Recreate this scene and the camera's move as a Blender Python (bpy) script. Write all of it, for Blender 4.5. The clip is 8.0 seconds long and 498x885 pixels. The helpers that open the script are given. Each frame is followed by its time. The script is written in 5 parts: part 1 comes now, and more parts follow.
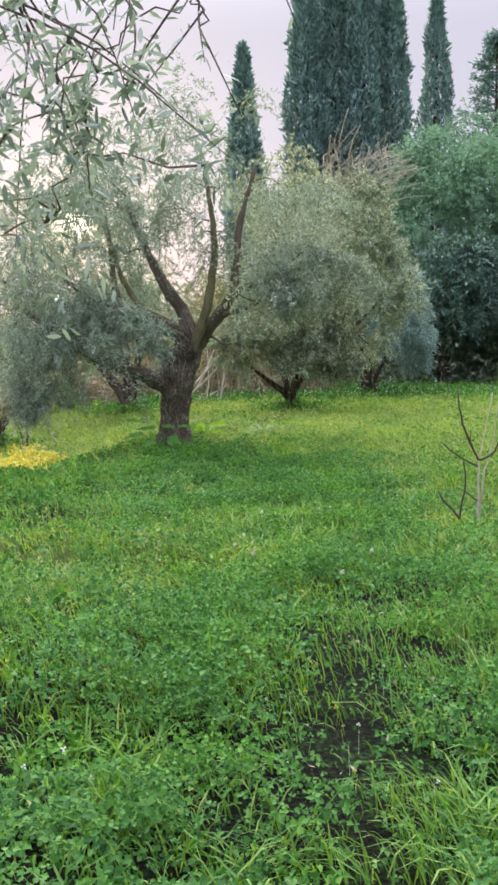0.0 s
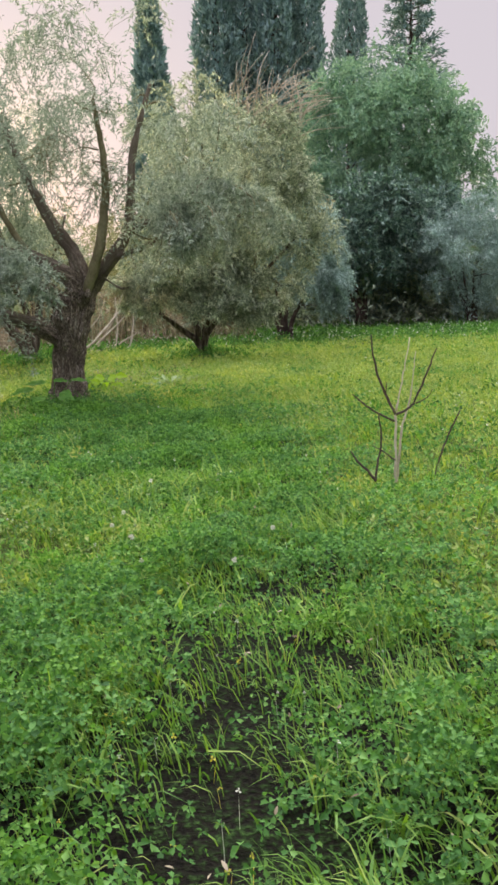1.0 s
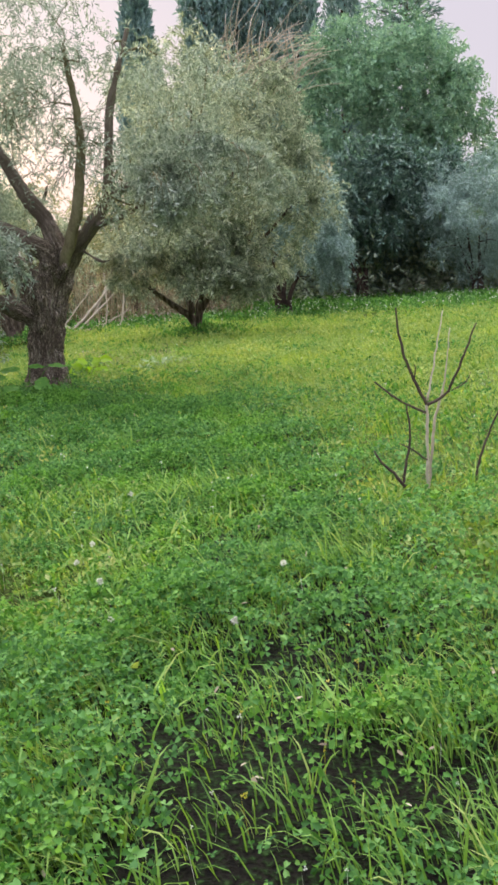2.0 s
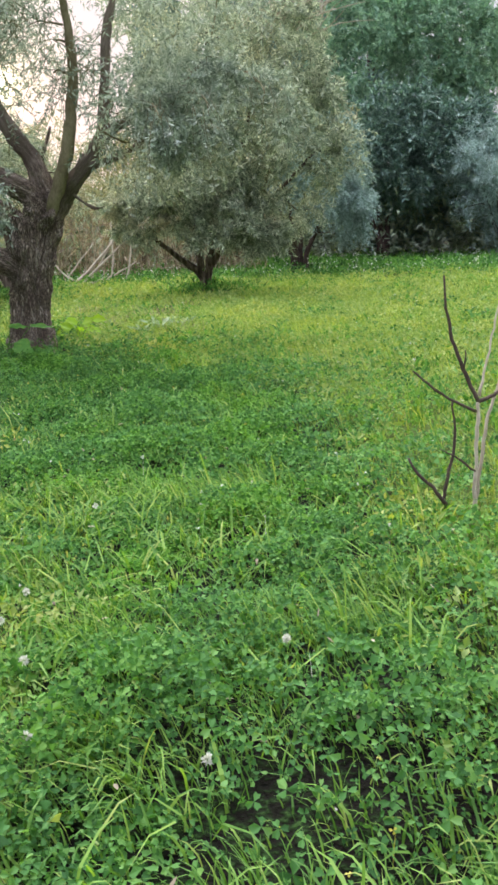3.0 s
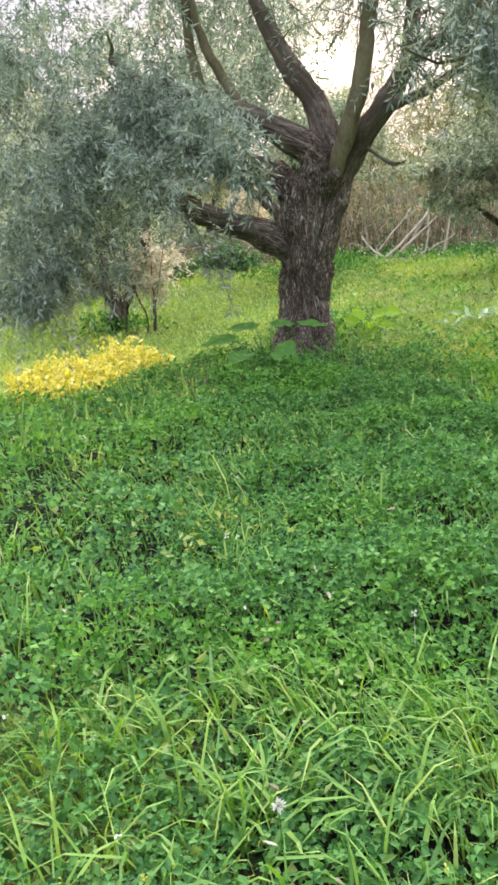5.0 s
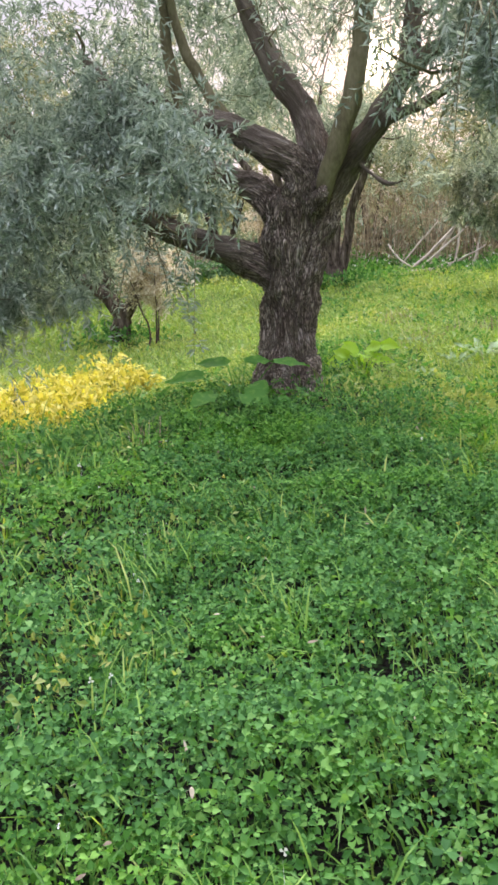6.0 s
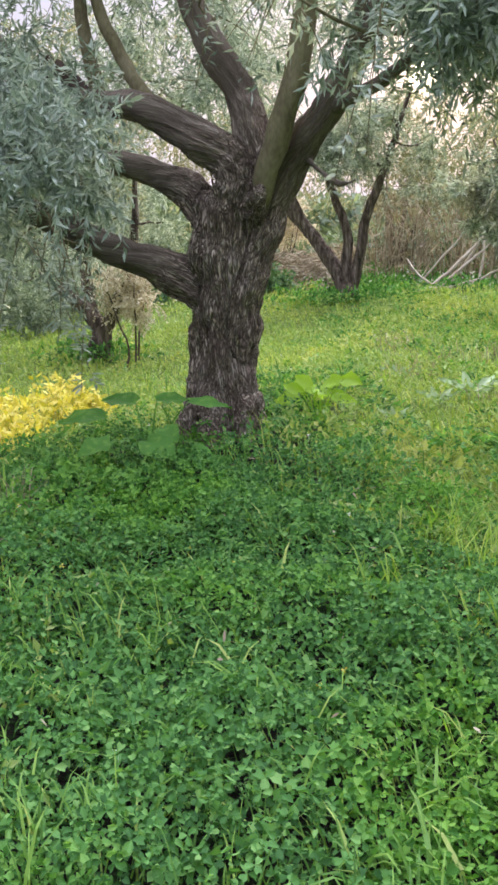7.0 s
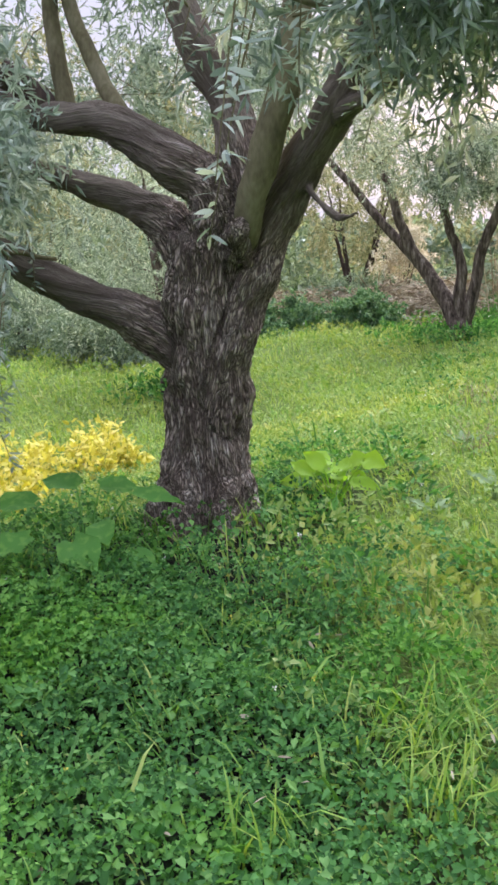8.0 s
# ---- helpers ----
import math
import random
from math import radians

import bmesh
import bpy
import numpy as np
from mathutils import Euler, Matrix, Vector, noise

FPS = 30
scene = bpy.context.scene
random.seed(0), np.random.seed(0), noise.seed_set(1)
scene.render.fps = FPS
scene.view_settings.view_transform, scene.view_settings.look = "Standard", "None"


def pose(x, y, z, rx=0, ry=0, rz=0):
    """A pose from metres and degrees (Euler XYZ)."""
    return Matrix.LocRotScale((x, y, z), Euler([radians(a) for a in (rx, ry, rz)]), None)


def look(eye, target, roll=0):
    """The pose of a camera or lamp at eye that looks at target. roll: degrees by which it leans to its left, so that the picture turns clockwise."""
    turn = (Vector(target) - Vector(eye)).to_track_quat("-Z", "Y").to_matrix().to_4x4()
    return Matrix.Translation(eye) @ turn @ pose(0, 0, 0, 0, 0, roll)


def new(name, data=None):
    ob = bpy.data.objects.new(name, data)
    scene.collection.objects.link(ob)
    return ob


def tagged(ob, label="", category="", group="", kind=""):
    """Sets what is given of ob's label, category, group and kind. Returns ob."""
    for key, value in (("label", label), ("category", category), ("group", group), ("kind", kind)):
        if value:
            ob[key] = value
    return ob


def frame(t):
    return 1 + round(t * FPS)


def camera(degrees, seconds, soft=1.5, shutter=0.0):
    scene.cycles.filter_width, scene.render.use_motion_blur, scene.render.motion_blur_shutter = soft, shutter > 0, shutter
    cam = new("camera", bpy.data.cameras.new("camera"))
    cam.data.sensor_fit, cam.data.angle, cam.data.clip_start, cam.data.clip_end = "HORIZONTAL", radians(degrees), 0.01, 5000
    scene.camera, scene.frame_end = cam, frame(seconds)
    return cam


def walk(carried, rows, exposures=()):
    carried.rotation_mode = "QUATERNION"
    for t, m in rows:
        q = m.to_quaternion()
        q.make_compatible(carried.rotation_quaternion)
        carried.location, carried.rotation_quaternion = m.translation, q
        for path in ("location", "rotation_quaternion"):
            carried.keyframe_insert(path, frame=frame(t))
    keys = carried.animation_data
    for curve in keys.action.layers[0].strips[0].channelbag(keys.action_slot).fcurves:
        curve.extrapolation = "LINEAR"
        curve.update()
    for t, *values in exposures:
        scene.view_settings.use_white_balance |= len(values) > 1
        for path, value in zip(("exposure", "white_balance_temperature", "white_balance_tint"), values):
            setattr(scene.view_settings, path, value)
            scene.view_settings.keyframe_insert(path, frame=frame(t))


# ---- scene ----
cam = camera(30.6, 8.0, soft=2.9)
PATH = [
    (0, (0.096, 0.019, 1.472), (0.089, 2.004, 1.229), -1.1),
    (0.5, (0.284, 0.539, 1.442), (0.393, 2.511, 1.126), -1.9),
    (1, (0.376, 1.038, 1.423), (0.533, 2.999, 1.058), -1.9),
    (1.5, (0.397, 1.728, 1.411), (0.567, 3.68, 1.014), -2.5),
    (1.7, (0.409, 1.928, 1.393), (0.576, 3.88, 0.993), -3.0),
    (2.8, (0.672, 3.338, 1.308), (0.799, 5.269, 0.803), -2.9),
    (3, (0.637, 3.532, 1.312), (0.762, 5.461, 0.799), -1.7),
    (3.5, (0.665, 4.164, 1.212), (0.69, 6.086, 0.659), -3.1),
    (4, (0.664, 4.838, 1.225), (0.568, 6.771, 0.72), -3.4),
    (4.4, (0.587, 5.402, 1.22), (0.3, 7.316, 0.716), -3.7),
    (4.5, (0.574, 5.541, 1.217), (0.233, 7.444, 0.708), -3.2),
    (4.7, (0.576, 5.804, 1.167), (0.122, 7.68, 0.643), -3.8),
    (5.8, (0.815, 6.828, 1.26), (0.185, 8.646, 0.714), -2.9),
    (6, (0.856, 7.074, 1.307), (0.235, 8.896, 0.765), -2.5),
    (6.5, (0.99, 7.846, 1.229), (0.364, 9.675, 0.715), -1.8),
    (7, (1.14, 8.516, 1.209), (0.439, 10.316, 0.693), -1.4),
    (7.5, (1.266, 9.286, 1.226), (0.44, 11.042, 0.742), -1.7),
    (8, (1.406, 9.966, 1.252), (0.424, 11.646, 0.789), -1.0),
]
EXPOSURES = [(0.0, -0.05, 6350, 16), (0.5, 0.12, 7250, 16), (0.9, -0.17, 7050, 18), (1.7, -0.07, 6750, 18), (2.8, 0.08, 6600, 17), (3.5, 0.13, 6350, 14), (4.0, 0.3, 6400, 15), (4.7, 0.32, 6450, 16), (5.8, 0.25, 6450, 21), (6.5, 0.18, 6300, 20), (7.0, 0.2, 6300, 21), (7.5, 0.34, 6300, 23), (8.0, 0.22, 6050, 21)]
walk(cam, [(t, look(eye, target, roll)) for t, eye, target, roll in PATH], EXPOSURES)
SUN_AZ, SUN_EL = -10.5, 6.9
# ---------------------------------------------------------------- light
world = bpy.data.worlds.new("hazy_evening_sky")
scene.world = world
world.use_nodes = True
wn, wl = world.node_tree.nodes, world.node_tree.links
wn.clear()
sky = wn.new("ShaderNodeTexSky")
sky.sky_type = "NISHITA"
sky.sun_disc = False
sky.sun_elevation, sky.sun_rotation = radians(SUN_EL), radians(SUN_AZ)
sky.air_density, sky.dust_density, sky.ozone_density = 1.0, 3.0, 1.0
haze = wn.new("ShaderNodeMix")
haze.data_type = "RGBA"
haze.inputs["Factor"].default_value = 0.955
# a thin high overcast: pale at the horizon, brighter overhead and on the sun's side
sky_way = wn.new("ShaderNodeTexCoord")
sky_part = wn.new("ShaderNodeSeparateXYZ")
sky_rise = wn.new("ShaderNodeMapRange")
sky_rise.interpolation_type = "SMOOTHSTEP"
sky_rise.inputs["From Min"].default_value, sky_rise.inputs["From Max"].default_value = 0.286, 0.9
sky_tone = wn.new("ShaderNodeMix")
sky_tone.data_type = "RGBA"
sky_tone.inputs["A"].default_value = (6.0, 6.05, 6.85, 1)
sky_tone.inputs["B"].default_value = (21, 22.5, 27.5, 1)
wl.new(sky_way.outputs["Generated"], sky_part.inputs["Vector"])
wl.new(sky_part.outputs["Z"], sky_rise.inputs["Value"])
wl.new(sky_rise.outputs["Result"], sky_tone.inputs["Factor"])
wl.new(sky_tone.outputs["Result"], haze.inputs["B"])
# the haze brightens towards the low sun: a small white core in a wide warm aureole
sun_way = wn.new("ShaderNodeVectorMath")
sun_way.operation = "DOT_PRODUCT"
sun_way.inputs[1].default_value = (math.sin(radians(SUN_AZ)) * math.cos(radians(SUN_EL)), math.cos(radians(SUN_AZ)) * math.cos(radians(SUN_EL)), math.sin(radians(SUN_EL)))
wl.new(sky_way.outputs["Generated"], sun_way.inputs[0])
high_way, high_floor, high_fall, high_share, high_glow, high_sum = (wn.new("ShaderNodeVectorMath"), wn.new("ShaderNodeMath"), wn.new("ShaderNodeMath"), wn.new("ShaderNodeMath"), wn.new("ShaderNodeVectorMath"), wn.new("ShaderNodeVectorMath"))
high_way.operation = "DOT_PRODUCT"
high_way.inputs[1].default_value = (math.sin(radians(SUN_AZ)) * math.cos(radians(40)), math.cos(radians(SUN_AZ)) * math.cos(radians(40)), math.sin(radians(40)))
high_floor.operation, high_floor.inputs[1].default_value = "MAXIMUM", 0.0
high_fall.operation, high_fall.inputs[1].default_value = "POWER", 5.0
high_share.operation, high_glow.operation, high_sum.operation = "MULTIPLY", "SCALE", "ADD"
high_glow.inputs[0].default_value = (95, 93, 94)
wl.new(sky_way.outputs["Generated"], high_way.inputs[0])
wl.new(high_way.outputs["Value"], high_floor.inputs[0])
wl.new(high_floor.outputs["Value"], high_fall.inputs[0])
wl.new(high_fall.outputs["Value"], high_share.inputs[0])
wl.new(sky_rise.outputs["Result"], high_share.inputs[1])
wl.new(high_share.outputs["Value"], high_glow.inputs["Scale"])
wl.new(haze.outputs["Result"], high_sum.inputs[0])
wl.new(high_glow.outputs["Vector"], high_sum.inputs[1])
lit_sky = high_sum.outputs["Vector"]
for power, tone in ((60.0, (1.3, 0.9, 0.5)), (900.0, (4.5, 3.3, 2.0)), (9000.0, (70.0, 60.0, 44.0))):
    fall, floor_, glow, total = wn.new("ShaderNodeMath"), wn.new("ShaderNodeMath"), wn.new("ShaderNodeVectorMath"), wn.new("ShaderNodeVectorMath")
    floor_.operation, floor_.inputs[1].default_value = "MAXIMUM", 0.0
    fall.operation, fall.inputs[1].default_value = "POWER", power
    glow.operation, glow.inputs[0].default_value = "SCALE", tone
    total.operation = "ADD"
    wl.new(sun_way.outputs["Value"], floor_.inputs[0])
    wl.new(floor_.outputs["Value"], fall.inputs[0])
    wl.new(fall.outputs["Value"], glow.inputs["Scale"])
    wl.new(lit_sky, total.inputs[0])
    wl.new(glow.outputs["Vector"], total.inputs[1])
    lit_sky = total.outputs["Vector"]
bg = wn.new("ShaderNodeBackground")
bg.inputs["Strength"].default_value = 0.12
wout = wn.new("ShaderNodeOutputWorld")
wl.new(sky.outputs["Color"], haze.inputs["A"])
wl.new(lit_sky, bg.inputs["Color"])
wl.new(bg.outputs["Background"], wout.inputs["Surface"])

sun_data = bpy.data.lights.new("sun", "SUN")
sun_data.energy, sun_data.angle, sun_data.color = 5.0, radians(0.5), (1.0, 0.78, 0.5)
sun = new("sun", sun_data)
to_sun = Vector((math.sin(radians(SUN_AZ)) * math.cos(radians(SUN_EL)), math.cos(radians(SUN_AZ)) * math.cos(radians(SUN_EL)), math.sin(radians(SUN_EL))))
sun.matrix_world = look(to_sun * 80, (0, 0, 0))


# ---------------------------------------------------------------- materials
def shader(name):
    m = bpy.data.materials.new(name)
    m.use_nodes = True
    m.node_tree.nodes.clear()
    return m, m.node_tree.nodes, m.node_tree.links


def ramp(n, stops):
    r = n.new("ShaderNodeValToRGB")
    e = r.color_ramp.elements
    while len(e) < len(stops):
        e.new(0.5)
    for k, (p, c) in zip(e, stops):
        k.position, k.color = p, (*c, 1)
    return r


def leaf_material(name, stops, through_colour, share=0.4, rough=0.5, gloss=0.04, patch=0.0, patch_stops=None, patch_scale=0.35):
    """Leaves: colours spread leaf by leaf, light passing through, a faint sheen."""
    m, n, l = shader(name)
    geo = n.new("ShaderNodeNewGeometry")
    col = ramp(n, stops)
    l.new(geo.outputs["Random Per Island"], col.inputs["Fac"])
    base = col.outputs["Color"]
    if patch_stops:
        col2 = ramp(n, patch_stops)
        l.new(geo.outputs["Random Per Island"], col2.inputs["Fac"])
        tex = n.new("ShaderNodeTexNoise")
        tex.inputs["Scale"].default_value = patch_scale
        tex.inputs["Detail"].default_value = 4
        sharp = ramp(n, [(0.5 - patch, (0, 0, 0)), (0.62 - patch, (1, 1, 1))])
        l.new(geo.outputs["Position"], tex.inputs["Vector"])
        l.new(tex.outputs["Fac"], sharp.inputs["Fac"])
        mx = n.new("ShaderNodeMix")
        mx.data_type = "RGBA"
        l.new(sharp.outputs["Color"], mx.inputs["Factor"])
        l.new(base, mx.inputs["A"])
        l.new(col2.outputs["Color"], mx.inputs["B"])
        base = mx.outputs["Result"]
    tint = n.new("ShaderNodeMix")
    tint.data_type, tint.blend_type = "RGBA", "MULTIPLY"
    tint.inputs["Factor"].default_value = 1
    tint.inputs["B"].default_value = (*through_colour, 1)
    l.new(base, tint.inputs["A"])
    pr = n.new("ShaderNodeBsdfPrincipled")
    pr.inputs["Roughness"].default_value = rough
    pr.inputs["Specular IOR Level"].default_value = gloss * 8
    l.new(base, pr.inputs["Base Color"])
    tr = n.new("ShaderNodeBsdfTranslucent")
    l.new(tint.outputs["Result"], tr.inputs["Color"])
    mix = n.new("ShaderNodeMixShader")
    mix.inputs["Fac"].default_value = share
    out = n.new("ShaderNodeOutputMaterial")
    l.new(pr.outputs["BSDF"], mix.inputs[1])
    l.new(tr.outputs["BSDF"], mix.inputs[2])
    l.new(mix.outputs["Shader"], out.inputs["Surface"])
    return m


def rough_material(name, stops, scale=6.0, stretch=(1, 1, 1), bump=0.3, rough=0.9, fine=60.0, distance=0.01, grain="", wide=0.75, tight=0.45, shift=-0.1, turf=None):
    """Bark, soil, dry wood: two scales of noise for colour, fine relief as bump."""
    m, n, l = shader(name)
    co = n.new("ShaderNodeTexCoord")
    mp = n.new("ShaderNodeMapping")
    mp.inputs["Scale"].default_value = stretch
    a, b = n.new("ShaderNodeTexNoise"), n.new("ShaderNodeTexNoise")
    a.inputs["Scale"].default_value, a.inputs["Detail"].default_value = scale, 6
    b.inputs["Scale"].default_value, b.inputs["Detail"].default_value = fine, 5
    add = n.new("ShaderNodeMath")
    add.operation = "MULTIPLY_ADD"
    add.inputs[1].default_value = tight
    sub = n.new("ShaderNodeMath")
    sub.operation = "MULTIPLY_ADD"
    sub.inputs[1].default_value, sub.inputs[2].default_value = wide, shift
    col = ramp(n, stops)
    pr = n.new("ShaderNodeBsdfPrincipled")
    pr.inputs["Roughness"].default_value = rough
    pr.inputs["Specular IOR Level"].default_value = 0.08
    bm_ = n.new("ShaderNodeBump")
    bm_.inputs["Strength"].default_value, bm_.inputs["Distance"].default_value = bump, distance
    out = n.new("ShaderNodeOutputMaterial")
    if grain:
        at = n.new("ShaderNodeAttribute")
        at.attribute_name = grain
        l.new(at.outputs["Vector"], mp.inputs["Vector"])
    else:
        l.new(co.outputs["Object"], mp.inputs["Vector"])
    l.new(mp.outputs["Vector"], a.inputs["Vector"])
    l.new(mp.outputs["Vector"], b.inputs["Vector"])
    l.new(a.outputs["Fac"], sub.inputs[0])
    l.new(b.outputs["Fac"], add.inputs[0])
    l.new(sub.outputs["Value"], add.inputs[2])
    l.new(add.outputs["Value"], col.inputs["Fac"])
    if turf:
        # moss and leaf-blades too short to stand out, paler where the meadow is coloured sunlit
        sown, low, both = n.new("ShaderNodeAttribute"), ramp(n, turf), n.new("ShaderNodeMix")
        sown.attribute_name = "sward"
        both.data_type = "RGBA"
        l.new(add.outputs["Value"], low.inputs["Fac"])
        l.new(sown.outputs["Fac"], both.inputs["Factor"])
        l.new(col.outputs["Color"], both.inputs["A"])
        l.new(low.outputs["Color"], both.inputs["B"])
        l.new(both.outputs["Result"], pr.inputs["Base Color"])
    else:
        l.new(col.outputs["Color"], pr.inputs["Base Color"])
    l.new(add.outputs["Value"], bm_.inputs["Height"])
    l.new(bm_.outputs["Normal"], pr.inputs["Normal"])
    l.new(pr.outputs["BSDF"], out.inputs["Surface"])
    return m



def plated_bark(name):
    """Old olive bark: long narrow plates, brown to grey, parted by dark fissures, laid along the wood's grain."""
    m, n, l = shader(name)
    at = n.new("ShaderNodeAttribute")
    at.attribute_name = "grain"
    bend = n.new("ShaderNodeTexNoise")
    bend.inputs["Scale"].default_value, bend.inputs["Detail"].default_value = 22, 4
    push = n.new("ShaderNodeVectorMath")
    push.operation = "MULTIPLY_ADD"
    push.inputs[1].default_value = (0.085, 0.085, 0.085)
    cells = n.new("ShaderNodeTexVoronoi")
    cells.feature = "DISTANCE_TO_EDGE"
    cells.inputs["Scale"].default_value = 78
    rise = n.new("ShaderNodeMapRange")
    rise.inputs["From Max"].default_value = 0.34
    tone, fine = n.new("ShaderNodeTexNoise"), n.new("ShaderNodeTexNoise")
    tone.inputs["Scale"].default_value, tone.inputs["Detail"].default_value = 24, 6
    fine.inputs["Scale"].default_value, fine.inputs["Detail"].default_value = 120, 4
    mixv = n.new("ShaderNodeMath")
    mixv.operation = "MULTIPLY_ADD"
    mixv.inputs[1].default_value = 0.5
    half = n.new("ShaderNodeMath")
    half.operation = "MULTIPLY"
    half.inputs[1].default_value = 0.5
    plate = ramp(n, [(0.36, (0.15, 0.113, 0.085)), (0.46, (0.34, 0.272, 0.208)), (0.54, (0.51, 0.43, 0.34)), (0.66, (0.71, 0.645, 0.555))])
    # younger limb bark, darkened further to stand in for the crown's shade
    young = ramp(n, [(0.36, (0.09, 0.074, 0.057)), (0.5, (0.145, 0.121, 0.092)), (0.64, (0.215, 0.187, 0.146))])
    skin = n.new("ShaderNodeMix")
    skin.data_type = "RGBA"
    col = n.new("ShaderNodeMix")
    col.data_type = "RGBA"
    col.inputs["A"].default_value = (0.052, 0.039, 0.03, 1)
    relief = n.new("ShaderNodeMath")
    relief.operation = "MULTIPLY_ADD"
    relief.inputs[1].default_value = 0.35
    bm_ = n.new("ShaderNodeBump")
    bm_.inputs["Strength"].default_value, bm_.inputs["Distance"].default_value = 1.0, 0.014
    pr = n.new("ShaderNodeBsdfPrincipled")
    pr.inputs["Roughness"].default_value = 0.95
    pr.inputs["Specular IOR Level"].default_value = 0.15
    out = n.new("ShaderNodeOutputMaterial")
    l.new(at.outputs["Vector"], bend.inputs["Vector"])
    l.new(bend.outputs["Color"], push.inputs[0])
    l.new(at.outputs["Vector"], push.inputs[2])
    l.new(push.outputs["Vector"], cells.inputs["Vector"])
    l.new(cells.outputs["Distance"], rise.inputs["Value"])
    for t in (tone, fine):
        l.new(push.outputs["Vector"], t.inputs["Vector"])
    l.new(fine.outputs["Fac"], half.inputs[0])
    l.new(tone.outputs["Fac"], mixv.inputs[0])
    l.new(half.outputs["Value"], mixv.inputs[2])
    l.new(mixv.outputs["Value"], plate.inputs["Fac"])
    old = n.new("ShaderNodeAttribute")
    old.attribute_name = "age"
    soft_ = n.new("ShaderNodeMath")
    soft_.operation = "MULTIPLY_ADD"
    inv = n.new("ShaderNodeMath")
    inv.operation = "SUBTRACT"
    inv.inputs[1].default_value = 1.0
    l.new(rise.outputs["Result"], inv.inputs[0])
    l.new(inv.outputs["Value"], soft_.inputs[0])
    l.new(old.outputs["Fac"], soft_.inputs[1])
    soft_.inputs[2].default_value = 1.0
    l.new(soft_.outputs["Value"], col.inputs["Factor"])
    old_share = n.new("ShaderNodeMapRange")
    old_share.inputs["From Min"].default_value, old_share.inputs["From Max"].default_value = 0.45, 0.9
    l.new(old.outputs["Fac"], old_share.inputs["Value"])
    l.new(mixv.outputs["Value"], young.inputs["Fac"])
    l.new(old_share.outputs["Result"], skin.inputs["Factor"])
    l.new(young.outputs["Color"], skin.inputs["A"])
    l.new(plate.outputs["Color"], skin.inputs["B"])
    l.new(skin.outputs["Result"], col.inputs["B"])
    l.new(fine.outputs["Fac"], relief.inputs[0])
    l.new(soft_.outputs["Value"], relief.inputs[2])
    l.new(relief.outputs["Value"], bm_.inputs["Height"])
    l.new(bm_.outputs["Normal"], pr.inputs["Normal"])
    l.new(col.outputs["Result"], pr.inputs["Base Color"])
    l.new(pr.outputs["BSDF"], out.inputs["Surface"])
    return m


BARK = rough_material("olive_bark", [(0.3, (0.02, 0.016, 0.012)), (0.45, (0.07, 0.054, 0.04)), (0.57, (0.14, 0.112, 0.088)), (0.72, (0.29, 0.25, 0.21))], 16, (1, 1, 0.16), 1.0, 0.95, 55, 0.02)
BARK_GRAIN = plated_bark("furrowed_olive_bark")
BARK_GREEN = rough_material("mossy_branch_bark", [(0.2, (0.05, 0.045, 0.025)), (0.5, (0.15, 0.135, 0.075)), (0.8, (0.26, 0.24, 0.15))], 8, (1, 1, 0.4), 0.5, 0.9, 60, 0.006)
BARK_DARK = rough_material("dark_twig_bark", [(0.2, (0.03, 0.022, 0.02)), (0.5, (0.075, 0.055, 0.045)), (0.8, (0.14, 0.11, 0.09))], 12, (1, 1, 0.4), 0.5, 0.85, 80, 0.004)
BARK_PALE = rough_material("pale_dry_wood", [(0.2, (0.22, 0.18, 0.135)), (0.5, (0.42, 0.37, 0.285)), (0.8, (0.58, 0.53, 0.43))], 12, (1, 1, 0.4), 0.4, 0.85, 80, 0.004)
# soil near black: the shade between plants is put into its colour
SOIL = rough_material("shade_dark_soil_with_low_sward", [(0.34, (0.003, 0.003, 0.002)), (0.47, (0.01, 0.0085, 0.006)), (0.57, (0.01, 0.017, 0.006)), (0.67, (0.025, 0.055, 0.014)), (0.8, (0.06, 0.125, 0.03))], 1.6, (1, 1, 1), 1.0, 0.95, 42, 0.05, "", 0.4, 0.95, -0.16, [(0.3, (0.05, 0.075, 0.016)), (0.5, (0.13, 0.19, 0.04)), (0.72, (0.24, 0.31, 0.08))])
OLIVE = leaf_material("olive_leaves", [(0.0, (0.105, 0.15, 0.112)), (0.4, (0.235, 0.308, 0.242)), (0.75, (0.36, 0.435, 0.37)), (1.0, (0.49, 0.56, 0.495))], (1.0, 1.0, 0.7), 0.38, 0.45, 0.06)
OLIVE_PALE = leaf_material("silvery_olive_leaves", [(0.0, (0.115, 0.15, 0.10)), (0.4, (0.27, 0.335, 0.24)), (0.75, (0.44, 0.51, 0.39)), (1.0, (0.64, 0.69, 0.55))], (1.0, 0.98, 0.7), 0.42, 0.5, 0.05, -0.11, [(0.0, (0.24, 0.21, 0.12)), (0.6, (0.42, 0.37, 0.22)), (1.0, (0.54, 0.48, 0.33))], 0.55)
SILVER = leaf_material("blue_silver_shrub_leaves", [(0.0, (0.14, 0.22, 0.20)), (0.5, (0.28, 0.40, 0.37)), (1.0, (0.45, 0.57, 0.54))], (0.95, 1.0, 0.8), 0.33, 0.5, 0.05)
LAUREL = leaf_material("dark_laurel_leaves", [(0.0, (0.045, 0.10, 0.08)), (0.5, (0.11, 0.20, 0.16)), (0.85, (0.20, 0.32, 0.26)), (1.0, (0.30, 0.42, 0.36))], (0.8, 1.0, 0.4), 0.15, 0.35, 0.07)
